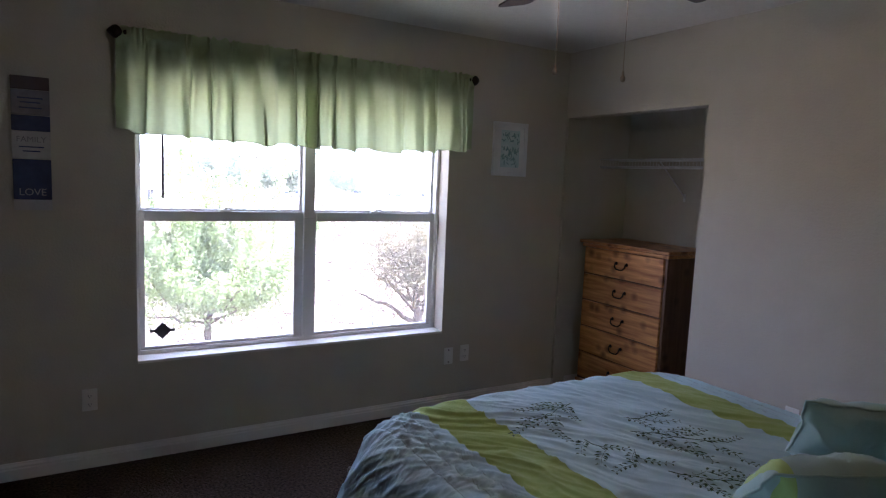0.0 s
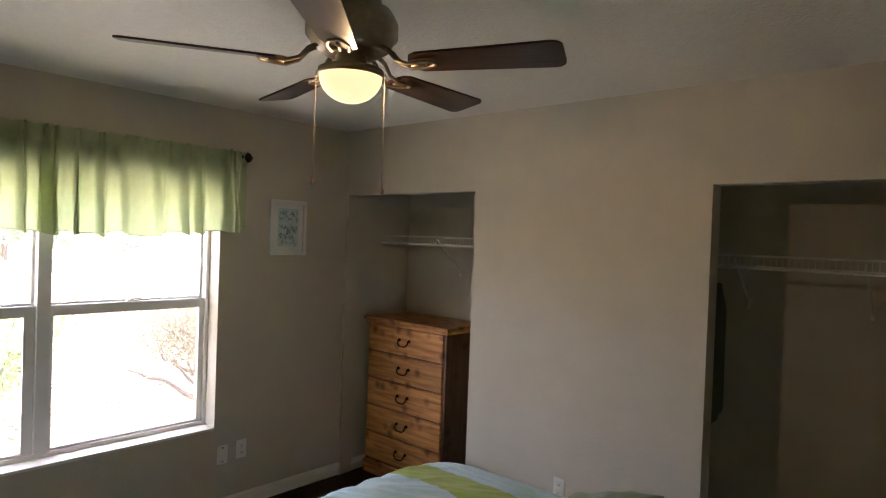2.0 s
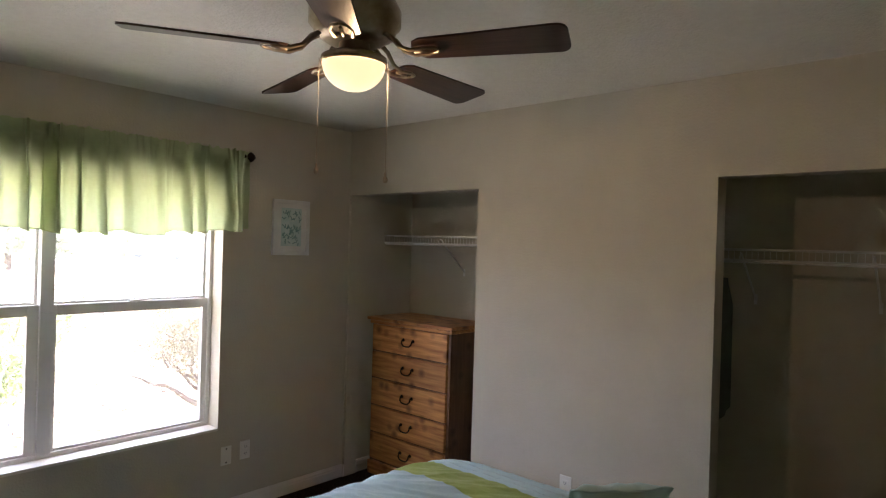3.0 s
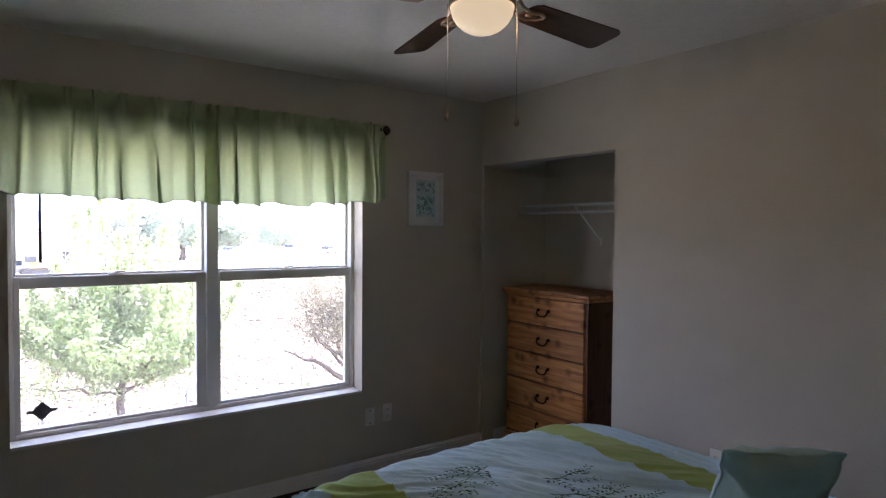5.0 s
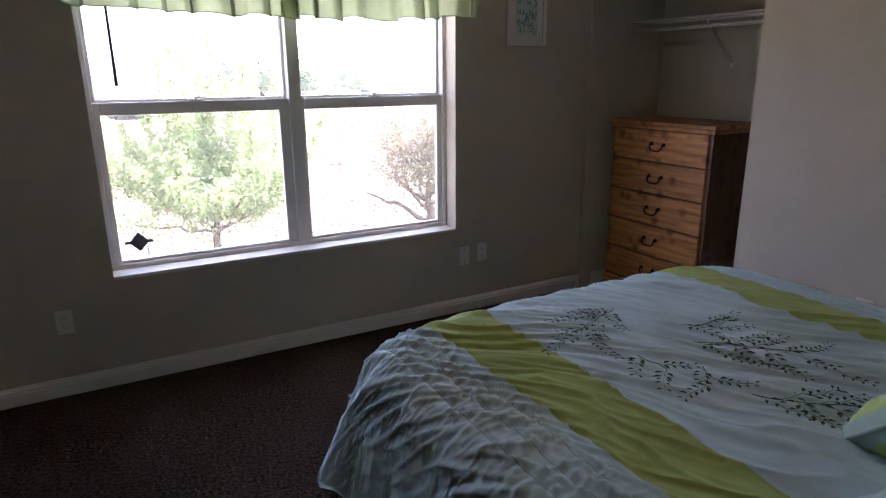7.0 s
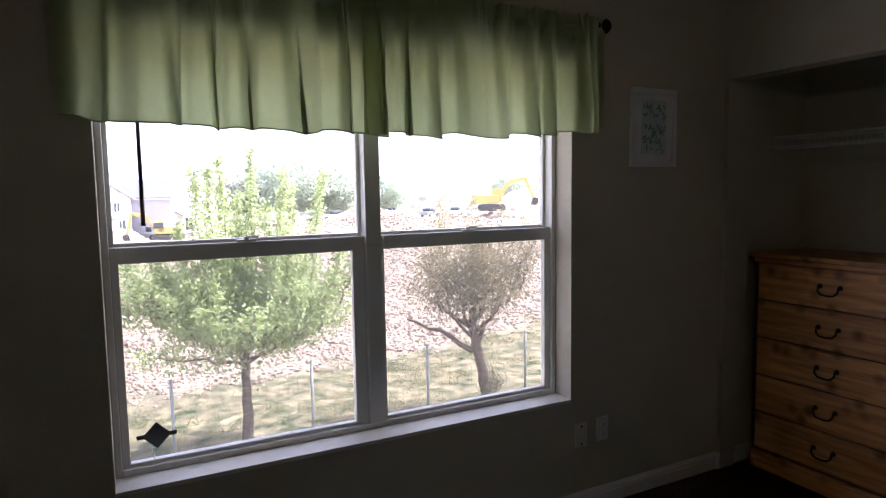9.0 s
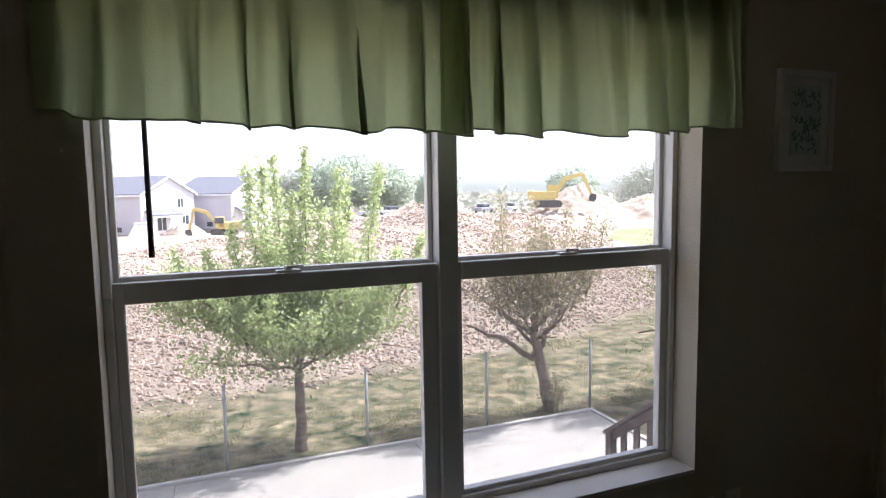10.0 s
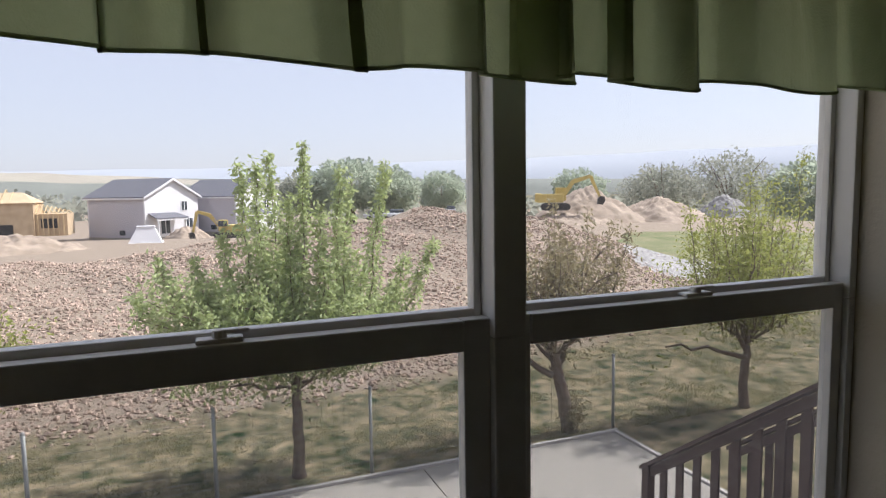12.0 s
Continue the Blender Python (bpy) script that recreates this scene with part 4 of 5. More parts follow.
def pillow(m, w, h, t, face, label, band=None, category="pillow", inset=False):
    """A stuffed cushion with pinched corners and a piped seam."""
    p = thing("pillow", label, category, "pillows on the bed")
    n = 26
    for side in (1, -1):
        vs, fs, slots = [], [], []
        for j in range(n + 1):
            for i in range(n + 1):
                u, v = 2 * i / n - 1, 2 * j / n - 1
                e = (1 - abs(u) ** 2.6) * (1 - abs(v) ** 2.6)
                pin = 1 - 0.07 * (u * u * (1 - v * v) * 0 + (1 - u * u) * v * v) - 0.0
                pin2 = 1 - 0.07 * (1 - v * v) * u * u
                zz = side * t / 2 * max(0, e) ** 0.62 + 0.022 * noise.noise(Vector((u * 2.3 + w * 9, v * 2.3, side * 3))) * min(1, e * 3) - 0.012 * abs(noise.noise(Vector((u * 5, v * 5 + w * 7, side)))) * min(1, e * 3)
                wob = 0.012 * noise.noise(Vector((u * 3 + h * 11, v * 3, 4)))
                vs.append((u * w / 2 * pin2 + wob, v * h / 2 * pin + wob, zz))
        for j in range(n):
            for i in range(n):
                k = j * (n + 1) + i
                f = (k, k + 1, k + n + 2, k + n + 1)
                fs.append(f if side > 0 else f[::-1])
                slots.append(1 if band and band[0] < i / n < band[1] else 0)
        sheet("front" if side > 0 else "back", vs, fs, [face, M["green_band"]], p, smooth=True, slots=slots)
    ring = []
    for k in range(64):
        q = k / 64 * 4
        s, f = int(q), 2 * (q - int(q)) - 1
        u, v = ((f, -1), (1, f), (-f, 1), (-1, -f))[s]
        wob = 0.012 * noise.noise(Vector((u * 3 + h * 11, v * 3, 4)))
        ring.append((u * w / 2 * (1 - 0.07 * (1 - v * v) * u * u) + wob, v * h / 2 * (1 - 0.07 * (1 - u * u) * v * v) + wob, 0))
    part("piping", tube(bmesh.new(), ring + ring[:1], 0.0045, 6), face, p, smooth=True)
    if inset:                                       # a second piped line set in from the seam
        ring = []
        for k in range(96):
            q = k / 96 * 4
            s, f = int(q), 2 * (q - int(q)) - 1
            u, v = [0.88 * c for c in ((f, -1), (1, f), (-f, 1), (-1, -f))[s]]
            e = (1 - abs(u) ** 2.6) * (1 - abs(v) ** 2.6)
            zz = t / 2 * max(0, e) ** 0.62 + 0.022 * noise.noise(Vector((u * 2.3 + w * 9, v * 2.3, 3))) * min(1, e * 3) - 0.012 * abs(noise.noise(Vector((u * 5, v * 5 + w * 7, 1)))) * min(1, e * 3)
            wob = 0.012 * noise.noise(Vector((u * 3 + h * 11, v * 3, 4)))
            ring.append((u * w / 2 * (1 - 0.07 * (1 - v * v) * u * u) + wob, v * h / 2 * (1 - 0.07 * (1 - u * u) * v * v) + wob, zz))
        part("inner_piping", tube(bmesh.new(), ring + ring[:1], 0.0035, 6), M["stitch"], p, "grey-blue piped line", smooth=True)
    p.matrix_basis = m
    return p


pillow(pose(2.31, 1.085, 0.826, 118, 0, -40), 0.34, 0.29, 0.16, M["seafoam"], "seafoam green throw pillow leaning on the comforter")
pillow(pose(1.90, 0.965, 0.795, 136, 0, -26), 0.40, 0.33, 0.17, M["seafoam"], "seafoam pillow with a lime green end band on the bed", band=(0.0, 0.15))
pillow(pose(1.585, 0.80, 0.785, 152, 0, -16), 0.44, 0.34, 0.18, M["comforter"], "pale blue piped pillow on the bed", inset=True)
pillow(pose(2.50, 0.52, 0.855, 138, 0, -20), 0.50, 0.42, 0.19, M["seafoam"], "seafoam green bed pillow propped near the headboard")
pillow(pose(2.06, 0.56, 0.795, 162, 0, -8), 0.46, 0.36, 0.15, M["comforter"], "pale blue small pillow lying on the bed")
pillow(pose(1.54, 0.30, 0.805, 165, 0, -4), 0.60, 0.44, 0.16, M["comforter"], "pale blue sleeping pillow lying flat on the bed")


# ---- the yard ----
def patio():
    p = structure(new("patio"), "pale concrete patio slabs below the window", "patio")
    xs = [-6.6, -3.1, 0.355, 3.81, 7.11]
    for i in range(4):
        for y0, y1 in ((4.0, 7.3), (7.3, 10.945)):
            part("slab", boxed(xs[i] + 0.006, xs[i + 1] - 0.006, y0 + 0.006, y1 - 0.006, -2.55, -2.38, bevel=0.008), M["concrete"], p)
    structure(part("patio_kerb", boxed(-6.6, 7.20, 10.95, 11.01, -2.6, -2.34, bevel=0.01), M["kerb"]), "pale edging strip along the patio", "kerb")
    structure(part("patio_kerb", boxed(7.115, 7.18, 4.0, 10.948, -2.6, -2.35, bevel=0.01), M["kerb"]), "pale edging strip along the patio", "kerb")


patio()
structure(part("wall_exterior", boxed(-9.0, 13.0, YW + WT - 0.02, YW + WT + 0.02, -2.6, -0.101), M["exterior"]), "outer house wall below the window", "wall")


def fence():
    f = thing("wire_fence", "galvanised post and wire mesh fence along the patio", "fence")
    xs = [-5.08, -3.04, -1.00, 1.045, 3.09, 5.13, 7.17]
    for x in xs:
        bm = bmesh.new()
        tube(bm, [(x, 11.06, -2.5), (x, 11.06, -1.14)], 0.024, 10)
        lathe(bm, [(0.027, 0.0), (0.027, 0.02), (0.015, 0.035), (0.001, 0.04)], (x, 11.06, -1.145), 10)
        part("post", bm, M["galv"], f, smooth=True)
    bm = bmesh.new()
    for k in range(9):
        z = -2.32 + k * 0.125
        tube(bm, [(x, 11.086, z + 0.01 * math.sin(x * 2 + k)) for x in np.arange(-5.08, 7.18, 0.408)], 0.0016, 4)
    for k in range(82):
        x = -5.08 + k * 0.15
        tube(bm, [(x, 11.087, -2.36), (x, 11.087, -1.25)], 0.0012, 3)
    part("wire_mesh", bm, M["galv"], f)


fence()


def stair_rail():
    """Brown painted stair and rail that comes down from the deck, square to the house."""
    s = thing("deck_stairs", "brown painted wooden deck stairs with a baluster railing", "stairs")
    X, slope = 5.05, 0.742
    top = lambda y: -1.175 + slope * (7.66 - y)
    yh = 4.85
    def beam(name, y0, z0, y1, z1, x0, x1, t):
        bm = bmesh.new()
        pts = [(y0, z0 - t / 2), (y1, z1 - t / 2), (y1, z1 + t / 2), (y0, z0 + t / 2)]
        a = [bm.verts.new((x0, y, z)) for y, z in pts]
        b = [bm.verts.new((x1, y, z)) for y, z in pts]
        bm.faces.new(a)
        bm.faces.new(b[::-1])
        for i in range(4):
            bm.faces.new((a[i], b[i], b[(i + 1) % 4], a[(i + 1) % 4]))
        bmesh.ops.recalc_face_normals(bm, faces=bm.faces)
        return part(name, bm, M["deck"], s)
    for X2 in (X, X + 1.15):
        beam("cap_rail", 7.74, top(7.74), yh, top(yh), X2 - 0.07, X2 + 0.07, 0.04)
        beam("upper_rail", 7.66, top(7.66) - 0.09, yh, top(yh) - 0.09, X2 - 0.019, X2 + 0.019, 0.10)
        beam("lower_rail", 7.66, top(7.66) - 0.88, yh, top(yh) - 0.88, X2 - 0.019, X2 + 0.019, 0.09)
        beam("stringer", 7.81, -2.36, yh, -2.36 + slope * (7.81 - yh), X2 - 0.022, X2 + 0.022, 0.28)
        for k in range(13):
            y = 7.50 - k * 0.213
            part("baluster", boxed(X2 + 0.020, X2 + 0.042, y - 0.042, y + 0.042, top(y) - 0.95, top(y) - 0.03), M["deck"], s)
        part("newel", boxed(X2 - 0.045, X2 + 0.045, 7.64, 7.73, -2.4, top(7.66) - 0.012, bevel=0.004), M["deck"], s)
        part("newel", boxed(X2 - 0.045, X2 + 0.045, yh - 0.09, yh, -2.4, top(yh) + 0.02, bevel=0.004), M["deck"], s)
        bm = bmesh.new()
        a = [bm.verts.new((X2 + 0.024, y, z)) for y, z in ((7.78, -2.4), (yh, -2.4), (yh, -2.36 + slope * (7.78 - yh)))]
        c = [bm.verts.new((X2 + 0.040, v.co.y, v.co.z)) for v in a]
        bm.faces.new(a)
        bm.faces.new(c[::-1])
        for i in range(3):
            bm.faces.new((a[i], c[i], c[(i + 1) % 3], a[(i + 1) % 3]))
        bmesh.ops.recalc_face_normals(bm, faces=bm.faces)
        part("skirt_board", bm, M["deck"], s)
    for k in range(11):
        y = 7.76 - 0.26 * k
        part("tread", boxed(X, X + 1.15, y - 0.29, y, -2.40 + 0.193 * (k + 1) - 0.04, -2.40 + 0.193 * (k + 1), bevel=0.004), M["deck"], s)


stair_rail()


# ---- plants ----
def leaves(name, pts, size, material, parent, seed=0, droop=0.3, wide=0.42):
    """Diamond-shaped leaves at the points given, turned at random."""
    rng = np.random.default_rng(seed)
    n = len(pts)
    pts = np.asarray(pts)
    d = rng.normal(size=(n, 3))
    d[:, 2] -= droop
    d /= np.linalg.norm(d, axis=1)[:, None]
    u = np.cross(d, rng.normal(size=(n, 3)))
    u /= np.linalg.norm(u, axis=1)[:, None]
    nrm = np.cross(d, u)
    L = (size * rng.uniform(0.65, 1.25, n))[:, None]
    v = np.stack([pts, pts + d * L * 0.5 + u * L * wide * 0.5 + nrm * L * 0.06, pts + d * L, pts + d * L * 0.5 - u * L * wide * 0.5 + nrm * L * 0.06], 1).reshape(-1, 3)
    f = np.arange(n * 4).reshape(-1, 4)
    return sheet(name, v.tolist(), f.tolist(), material, parent)


def curve_pts(p0, p1, sag, n=6, wob=0.05, rnd=random):
    p0, p1 = Vector(p0), Vector(p1)
    out = []
    for i in range(n + 1):
        t = i / n
        p = p0.lerp(p1, t)
        p.z += sag * 4 * t * (1 - t)
        if 0 < i < n:
            p += Vector((rnd.uniform(-wob, wob), rnd.uniform(-wob, wob), rnd.uniform(-wob, wob)))
        out.append(p)
    return out


def tree(label, base, fork, trunk_r, limbs, reach, rise, spires, top, fall, leaf, leafmat, seed, dens=110, spread=0.10, bare=0.35, lean=(0, 0), group="yard trees", spikes=(), lows=(), wob=0.02):
    """Trunk, spreading limbs, upright shoots and single leaves along them."""
    rnd = random.Random(seed)
    t = thing("tree", label, "tree", group)
    bx, by, bz = base
    fx, fy = bx + lean[0], by + lean[1]
    bm = bmesh.new()
    tr = curve_pts((bx, by, bz - 0.1), (fx, fy, fork), 0, 7, wob, rnd)
    tube(bm, tr, [trunk_r * (1.5 if i == 0 else 1.15 - 0.06 * i) for i in range(8)], 10)
    lead = curve_pts((fx, fy, fork), (fx + 0.05, fy, fork + (top - fork) * 0.6), 0, 6, 0.04, rnd)
    tube(bm, lead, [trunk_r * 0.7 * (1 - 0.13 * i) for i in range(7)], 8)
    pts, ends = [], []
    def strew(path, start, density, spr):
        for a, b in zip(path, path[1:]):
            ln = (b - a).length
            for _ in range(int(ln * density + rnd.random())):
                f = rnd.random()
                q = a.lerp(b, f)
                pts.append((q.x + rnd.gauss(0, spr), q.y + rnd.gauss(0, spr), q.z + rnd.gauss(0, spr)))
    strew(lead[:4], 0, dens * 2.0, spread * 1.8)
    for k in range(limbs):
        a = 2 * math.pi * (k + rnd.uniform(-.3, .3)) / limbs * 1.0
        rr = reach * rnd.uniform(0.55, 1.05)
        h0 = fork + rnd.uniform(-0.2, 0.6) * (rise + 0.3)
        s = (fx, fy, h0)
        e = (fx + rr * math.cos(a), fy + rr * math.sin(a) * 0.6, h0 + rise * rnd.uniform(0.5, 1.2))
        path = curve_pts(s, e, rnd.uniform(-0.12, 0.10), 7, 0.05, rnd)
        tube(bm, path, [trunk_r * 0.34 * (1 - 0.12 * i) for i in range(8)], 6)
        strew(path[int(len(path) * bare):], 0, dens * 0.8, spread * 1.1)
        for _ in range(5):
            i = rnd.randint(2, 7)
            p = path[min(i, 7)]
            q = p + Vector((rnd.uniform(-.3, .3), rnd.uniform(-.3, .3), rnd.uniform(-0.05, .4)))
            tw = curve_pts(p, q, 0.02, 3, 0.02, rnd)
            tube(bm, tw, [0.006, 0.005, 0.004, 0.003], 4)
            strew(tw, 0, dens, spread)
    for k in range(spires):
        a, r = rnd.uniform(0, 2 * math.pi), reach * 0.86 * rnd.random() ** 0.75
        x, y = fx + r * math.cos(a), fy + r * math.sin(a) * 0.6
        z0 = fork + 0.35 + 0.25 * r
        z1 = top - fall * 1.5 * max(0.0, r - 0.45) ** 1.2 - rnd.random() ** 1.6 * 0.5 * (top - fork) * 0.5
        if z1 < z0 + 0.2:
            continue
        path = curve_pts((x * 0.6 + fx * 0.4, y * 0.6 + fy * 0.4, z0 - 0.3), (x, y, z1), 0, 7, 0.04, rnd)
        tube(bm, path, [0.014 * (1 - 0.11 * i) for i in range(8)], 5)
        strew(path[1:-1], 0, dens * 1.5, spread * 0.85)
        strew(path[-2:], 0, dens * 0.9, spread * 0.3)
    for dx, dy, z0, z1 in lows:                      # crooked low limbs
        path = curve_pts((fx, fy, z0), (fx + dx, fy + dy, z1), 0.08, 6, 0.055, rnd)
        tube(bm, path, [trunk_r * 0.55 * (1 - 0.12 * i) for i in range(7)], 7)
        strew(path[4:], 0, dens * 0.9, spread * 1.6)
    for x, z1 in spikes:                             # tall single shoots, leafy down to the limbs
        y = fy + rnd.uniform(-0.5, 0.5)
        z0 = fork + 0.4 + 0.2 * abs(x - fx)
        path = curve_pts((x * 0.75 + fx * 0.25, y * 0.6 + fy * 0.4, z0), (x, y, z1), 0, 9, 0.035, rnd)
        tube(bm, path, [0.016 * (1 - 0.09 * i) for i in range(10)], 5)
        for i in range(9):
            strew(path[i:i + 2], 0, dens * 1.9, spread * (1.05 - 0.085 * i))
    part("trunk", bm, M["bark"], t, smooth=True)
    leaves("crown", pts, leaf, leafmat, t, seed)
    return t


tree("young green fruit tree with upright shoots behind the wire fence", (2.15, 11.45, -2.4), -1.13, 0.085, 20, 2.1, 0.80, 34, 1.10, 0.42, 0.085, M["leaf_green"], 21, dens=225, spread=0.10,
     spikes=((1.50, 1.95), (1.72, 2.0), (1.94, 2.12), (2.27, 2.2), (2.10, 1.5), (2.52, 1.4), (2.83, 1.88), (3.07, 1.7), (3.42, 1.95), (4.10, 0.86), (3.79, 0.66), (0.48, 0.78), (0.90, 0.75), (0.15, 0.25), (1.28, 1.1)))
tree("bronze-leaved ornamental tree behind the wire fence", (6.54, 11.33, -2.4), -0.95, 0.105, 14, 1.5, 0.85, 24, 0.95, 0.22, 0.080, M["leaf_red"], 33, dens=95, spread=0.15, bare=0.5, lean=(-0.36, 0), lows=((-1.25, 0.1, -1.42, -0.72), (0.9, 0.2, -1.35, -0.55)),
     spikes=((5.52, 1.42), (6.05, 1.38), (5.80, 1.2), (6.94, 1.24), (7.35, 1.0), (7.66, 1.02), (6.45, 0.9)))
tree("lime green tree with bare lower limbs beside the patio", (10.04, 11.05, -2.4), -1.25, 0.085, 15, 2.0, 1.25, 32, 1.25, 0.10, 0.075, M["leaf_lime"], 47, dens=105, spread=0.18, bare=0.7, wob=0.07, lows=((-2.0, -0.2, -1.5, -1.05), (-1.0, 0.3, -1.35, -0.3), (1.0, 0.2, -1.4, -0.5)),
     spikes=((8.67, 1.3), (8.90, 1.0), (9.30, 1.15), (9.70, 1.5), (10.1, 1.78), (10.6, 1.75), (11.0, 1.65), (11.4, 2.2)))
tree("low lime green tree behind the wire fence", (-2.05, 11.7, -2.4), -1.15, 0.07, 11, 1.4, 0.75, 14, 0.30, 0.25, 0.08, M["leaf_lime"], 58, dens=90, spread=0.10)


def suckers():
    t = thing("shrub", "low bushy bronze suckers at the tree foot", "shrub")
    rnd = random.Random(4)
    bm, pts = bmesh.new(), []
    for k in range(26):
        a, r = rnd.uniform(0, 6.28), rnd.uniform(0.05, 0.25)
        p = curve_pts((6.54 + 0.1 * math.cos(a), 11.33 + 0.1 * math.sin(a), -2.42), (6.54 + r * math.cos(a), 11.33 + r * math.sin(a), -2.4 + rnd.uniform(0.25, 0.7)), 0, 3, 0.02, rnd)
        tube(bm, p, [0.005, 0.004, 0.003, 0.002], 4)
        for q in p[1:]:
            for _ in range(14):
                pts.append((q.x + rnd.gauss(0, .06), q.y + rnd.gauss(0, .06), q.z + rnd.gauss(0, .06)))
    part("twigs", bm, M["bark"], t)
    leaves("foliage", pts, 0.055, M["leaf_red"], t, 8)


suckers()


def grass():
    rng = np.random.default_rng(3)
    n = 230000
    x = rng.uniform(-5, 17, n)
    y = 11.03 + 6.3 * rng.random(n) ** 1.3
    patch = np.array([noise.noise(Vector((a * 0.8, b * 0.9, 0.3))) + 0.5 * noise.noise(Vector((a * 3, b * 3, 7))) for a, b in zip(x, y)])
    keep = (patch > 0.0) & (y < np.interp(x, [-5, 0, 6, 12, 17], [13.9, 14.4, 15.1, 16.9, 17.4]) + 0.6 * np.sin(x * 3)) | (rng.random(n) < 0.12)
    x, y = x[keep], y[keep]
    n = len(x)
    z = height(x, y)
    a = rng.uniform(0, 6.28, n)
    h, w = rng.uniform(0.010, 0.034, n), 0.008
    lx, ly = rng.normal(0, 0.03, n), rng.normal(0, 0.03, n)
    v = np.stack([np.stack([x - w * np.cos(a), y - w * np.sin(a), z - 0.01], -1), np.stack([x + w * np.cos(a), y + w * np.sin(a), z - 0.01], -1), np.stack([x + lx, y + ly, z + h], -1)], 1).reshape(-1, 3)
    ob = sheet("grass", v.tolist(), np.arange(n * 3).reshape(-1, 3).tolist(), M["grass"])
    tagged(ob, "patchy half-dry lawn grass around the fence", "grass", kind="stuff")


grass()


def rubble():
    """Loose stones over the ridge, larger ones nearer the foot."""
    rng = np.random.default_rng(12)
    n = 62000
    x = rng.uniform(-14, 23, n)
    y = 14.2 + 15.5 * rng.random(n) ** 1.2
    ok = y > np.interp(x, [-20, 0, 6, 12, 20, 24], [14.6, 15.0, 15.6, 16.9, 20.5, 30]) + rng.normal(0, 0.35, n)
    x, y = yard(x[ok], y[ok])
    n = len(x)
    z = height(x, y)
    r = 0.022 + 0.055 * rng.random(n) ** 4.0 + 0.026 * rng.random(n)
    bm = bmesh.new()
    bmesh.ops.create_icosphere(bm, subdivisions=1, radius=1)
    bv = np.array([v.co[:] for v in bm.verts])
    bf = np.array([[v.index for v in f.verts] for f in bm.faces])
    bm.free()
    jit = 1 + rng.uniform(-0.30, 0.30, (n, len(bv), 1))
    sq = rng.uniform(0.55, 1.2, (n, 1, 3))
    v = bv[None] * jit * sq * r[:, None, None] + np.stack([x, y, z - r * 0.05], -1)[:, None]
    f = bf[None] + (np.arange(n) * len(bv))[:, None, None]
    ob = sheet("rubble", v.reshape(-1, 3).tolist(), f.reshape(-1, 3).tolist(), M["rubble"])
    tagged(ob, "loose red-brown broken stones over the dirt ridge", "rubble", kind="stuff")


rubble()


# ---- the building site and the distance ----
def heap(cx, cy, r, top, material, label, seed, sy=1.0):
    rnd = Vector((seed * 3.1, seed * 1.7, 0))
    vs, fs, n, m = [], [], 84, 30
    zb = float(height(np.array(cx), np.array(cy))) - 0.6
    for j in range(m + 1):
        t = j / m
        for i in range(n):
            a = i / n * 2 * math.pi
            rr = r * t * (1 + 0.22 * noise.noise(Vector((math.cos(a) * 1.6, math.sin(a) * 1.6, seed))))
            x, y = cx + rr * math.cos(a), cy + rr * sy * math.sin(a)
            z = zb + (top - zb) * max(0, (1 - t ** 1.35)) * (1 + 0.14 * noise.noise(Vector((x * 0.5, y * 0.5, seed)))) + 0.22 * noise.noise(Vector((x * 1.3, y * 1.3, seed))) + 0.26 * noise.noise(Vector((x * 2.7, y * 2.7, seed)))
            vs.append((x, y, z))
    for j in range(m):
        for i in range(n):
            fs.append((j * n + i, j * n + (i + 1) % n, (j + 1) * n + (i + 1) % n, (j + 1) * n + i))
    ob = sheet("dirt_heap", vs, fs, material, smooth=True)
    return tagged(ob, label, "dirt heap", "spoil heaps")


heap(36.8, 54.6, 6.4, 1.6, M["pale_dirt"], "pale spoil heap beside the yellow excavator", 1)
heap(43.9, 52.7, 6.1, 0.6, M["pale_dirt"], "low pale spoil heap on the building site", 2)
heap(57.6, 57.5, 4.0, 0.75, M["gravel"], "grey gravel heap on the building site", 3)
heap(31.9, 51.2, 5.7, -0.5, M["pale_dirt"], "flat spoil bank under the yellow excavator", 4)
heap(-11.2, 54.6, 6.1, -1.05, M["pale_dirt"], "low brown dirt heap before the timber house", 5)
heap(0.3, 74.6, 3.3, -1.65, M["pale_dirt"], "small brown dirt heap by the grey houses", 6)
heap(18.0, 55.5, 8.5, -0.65, M["dirt"], "brown dirt bank behind the rubble ridge", 7)


def patch(name, cx, cy, rx, ry, rot, material, label):
    vs, fs, n, m = [], [], 36, 8
    for j in range(m + 1):
        for i in range(n):
            a = i / n * 2 * math.pi
            rr = j / m * (1 + 0.18 * noise.noise(Vector((math.cos(a) * 2, math.sin(a) * 2, cx))))
            px, py = rr * rx * math.cos(a), rr * ry * math.sin(a)
            x, y = cx + px * math.cos(rot) - py * math.sin(rot), cy + px * math.sin(rot) + py * math.cos(rot)
            vs.append((x, y, float(height(np.array(x), np.array(y))) + 0.10 * (1 - (j / m) ** 6)))
    for j in range(m):
        for i in range(n):
            fs.append((j * n + i, j * n + (i + 1) % n, (j + 1) * n + (i + 1) % n, (j + 1) * n + i))
    return structure(sheet(name, vs, fs, material, smooth=True), label, name.replace("_", " "))


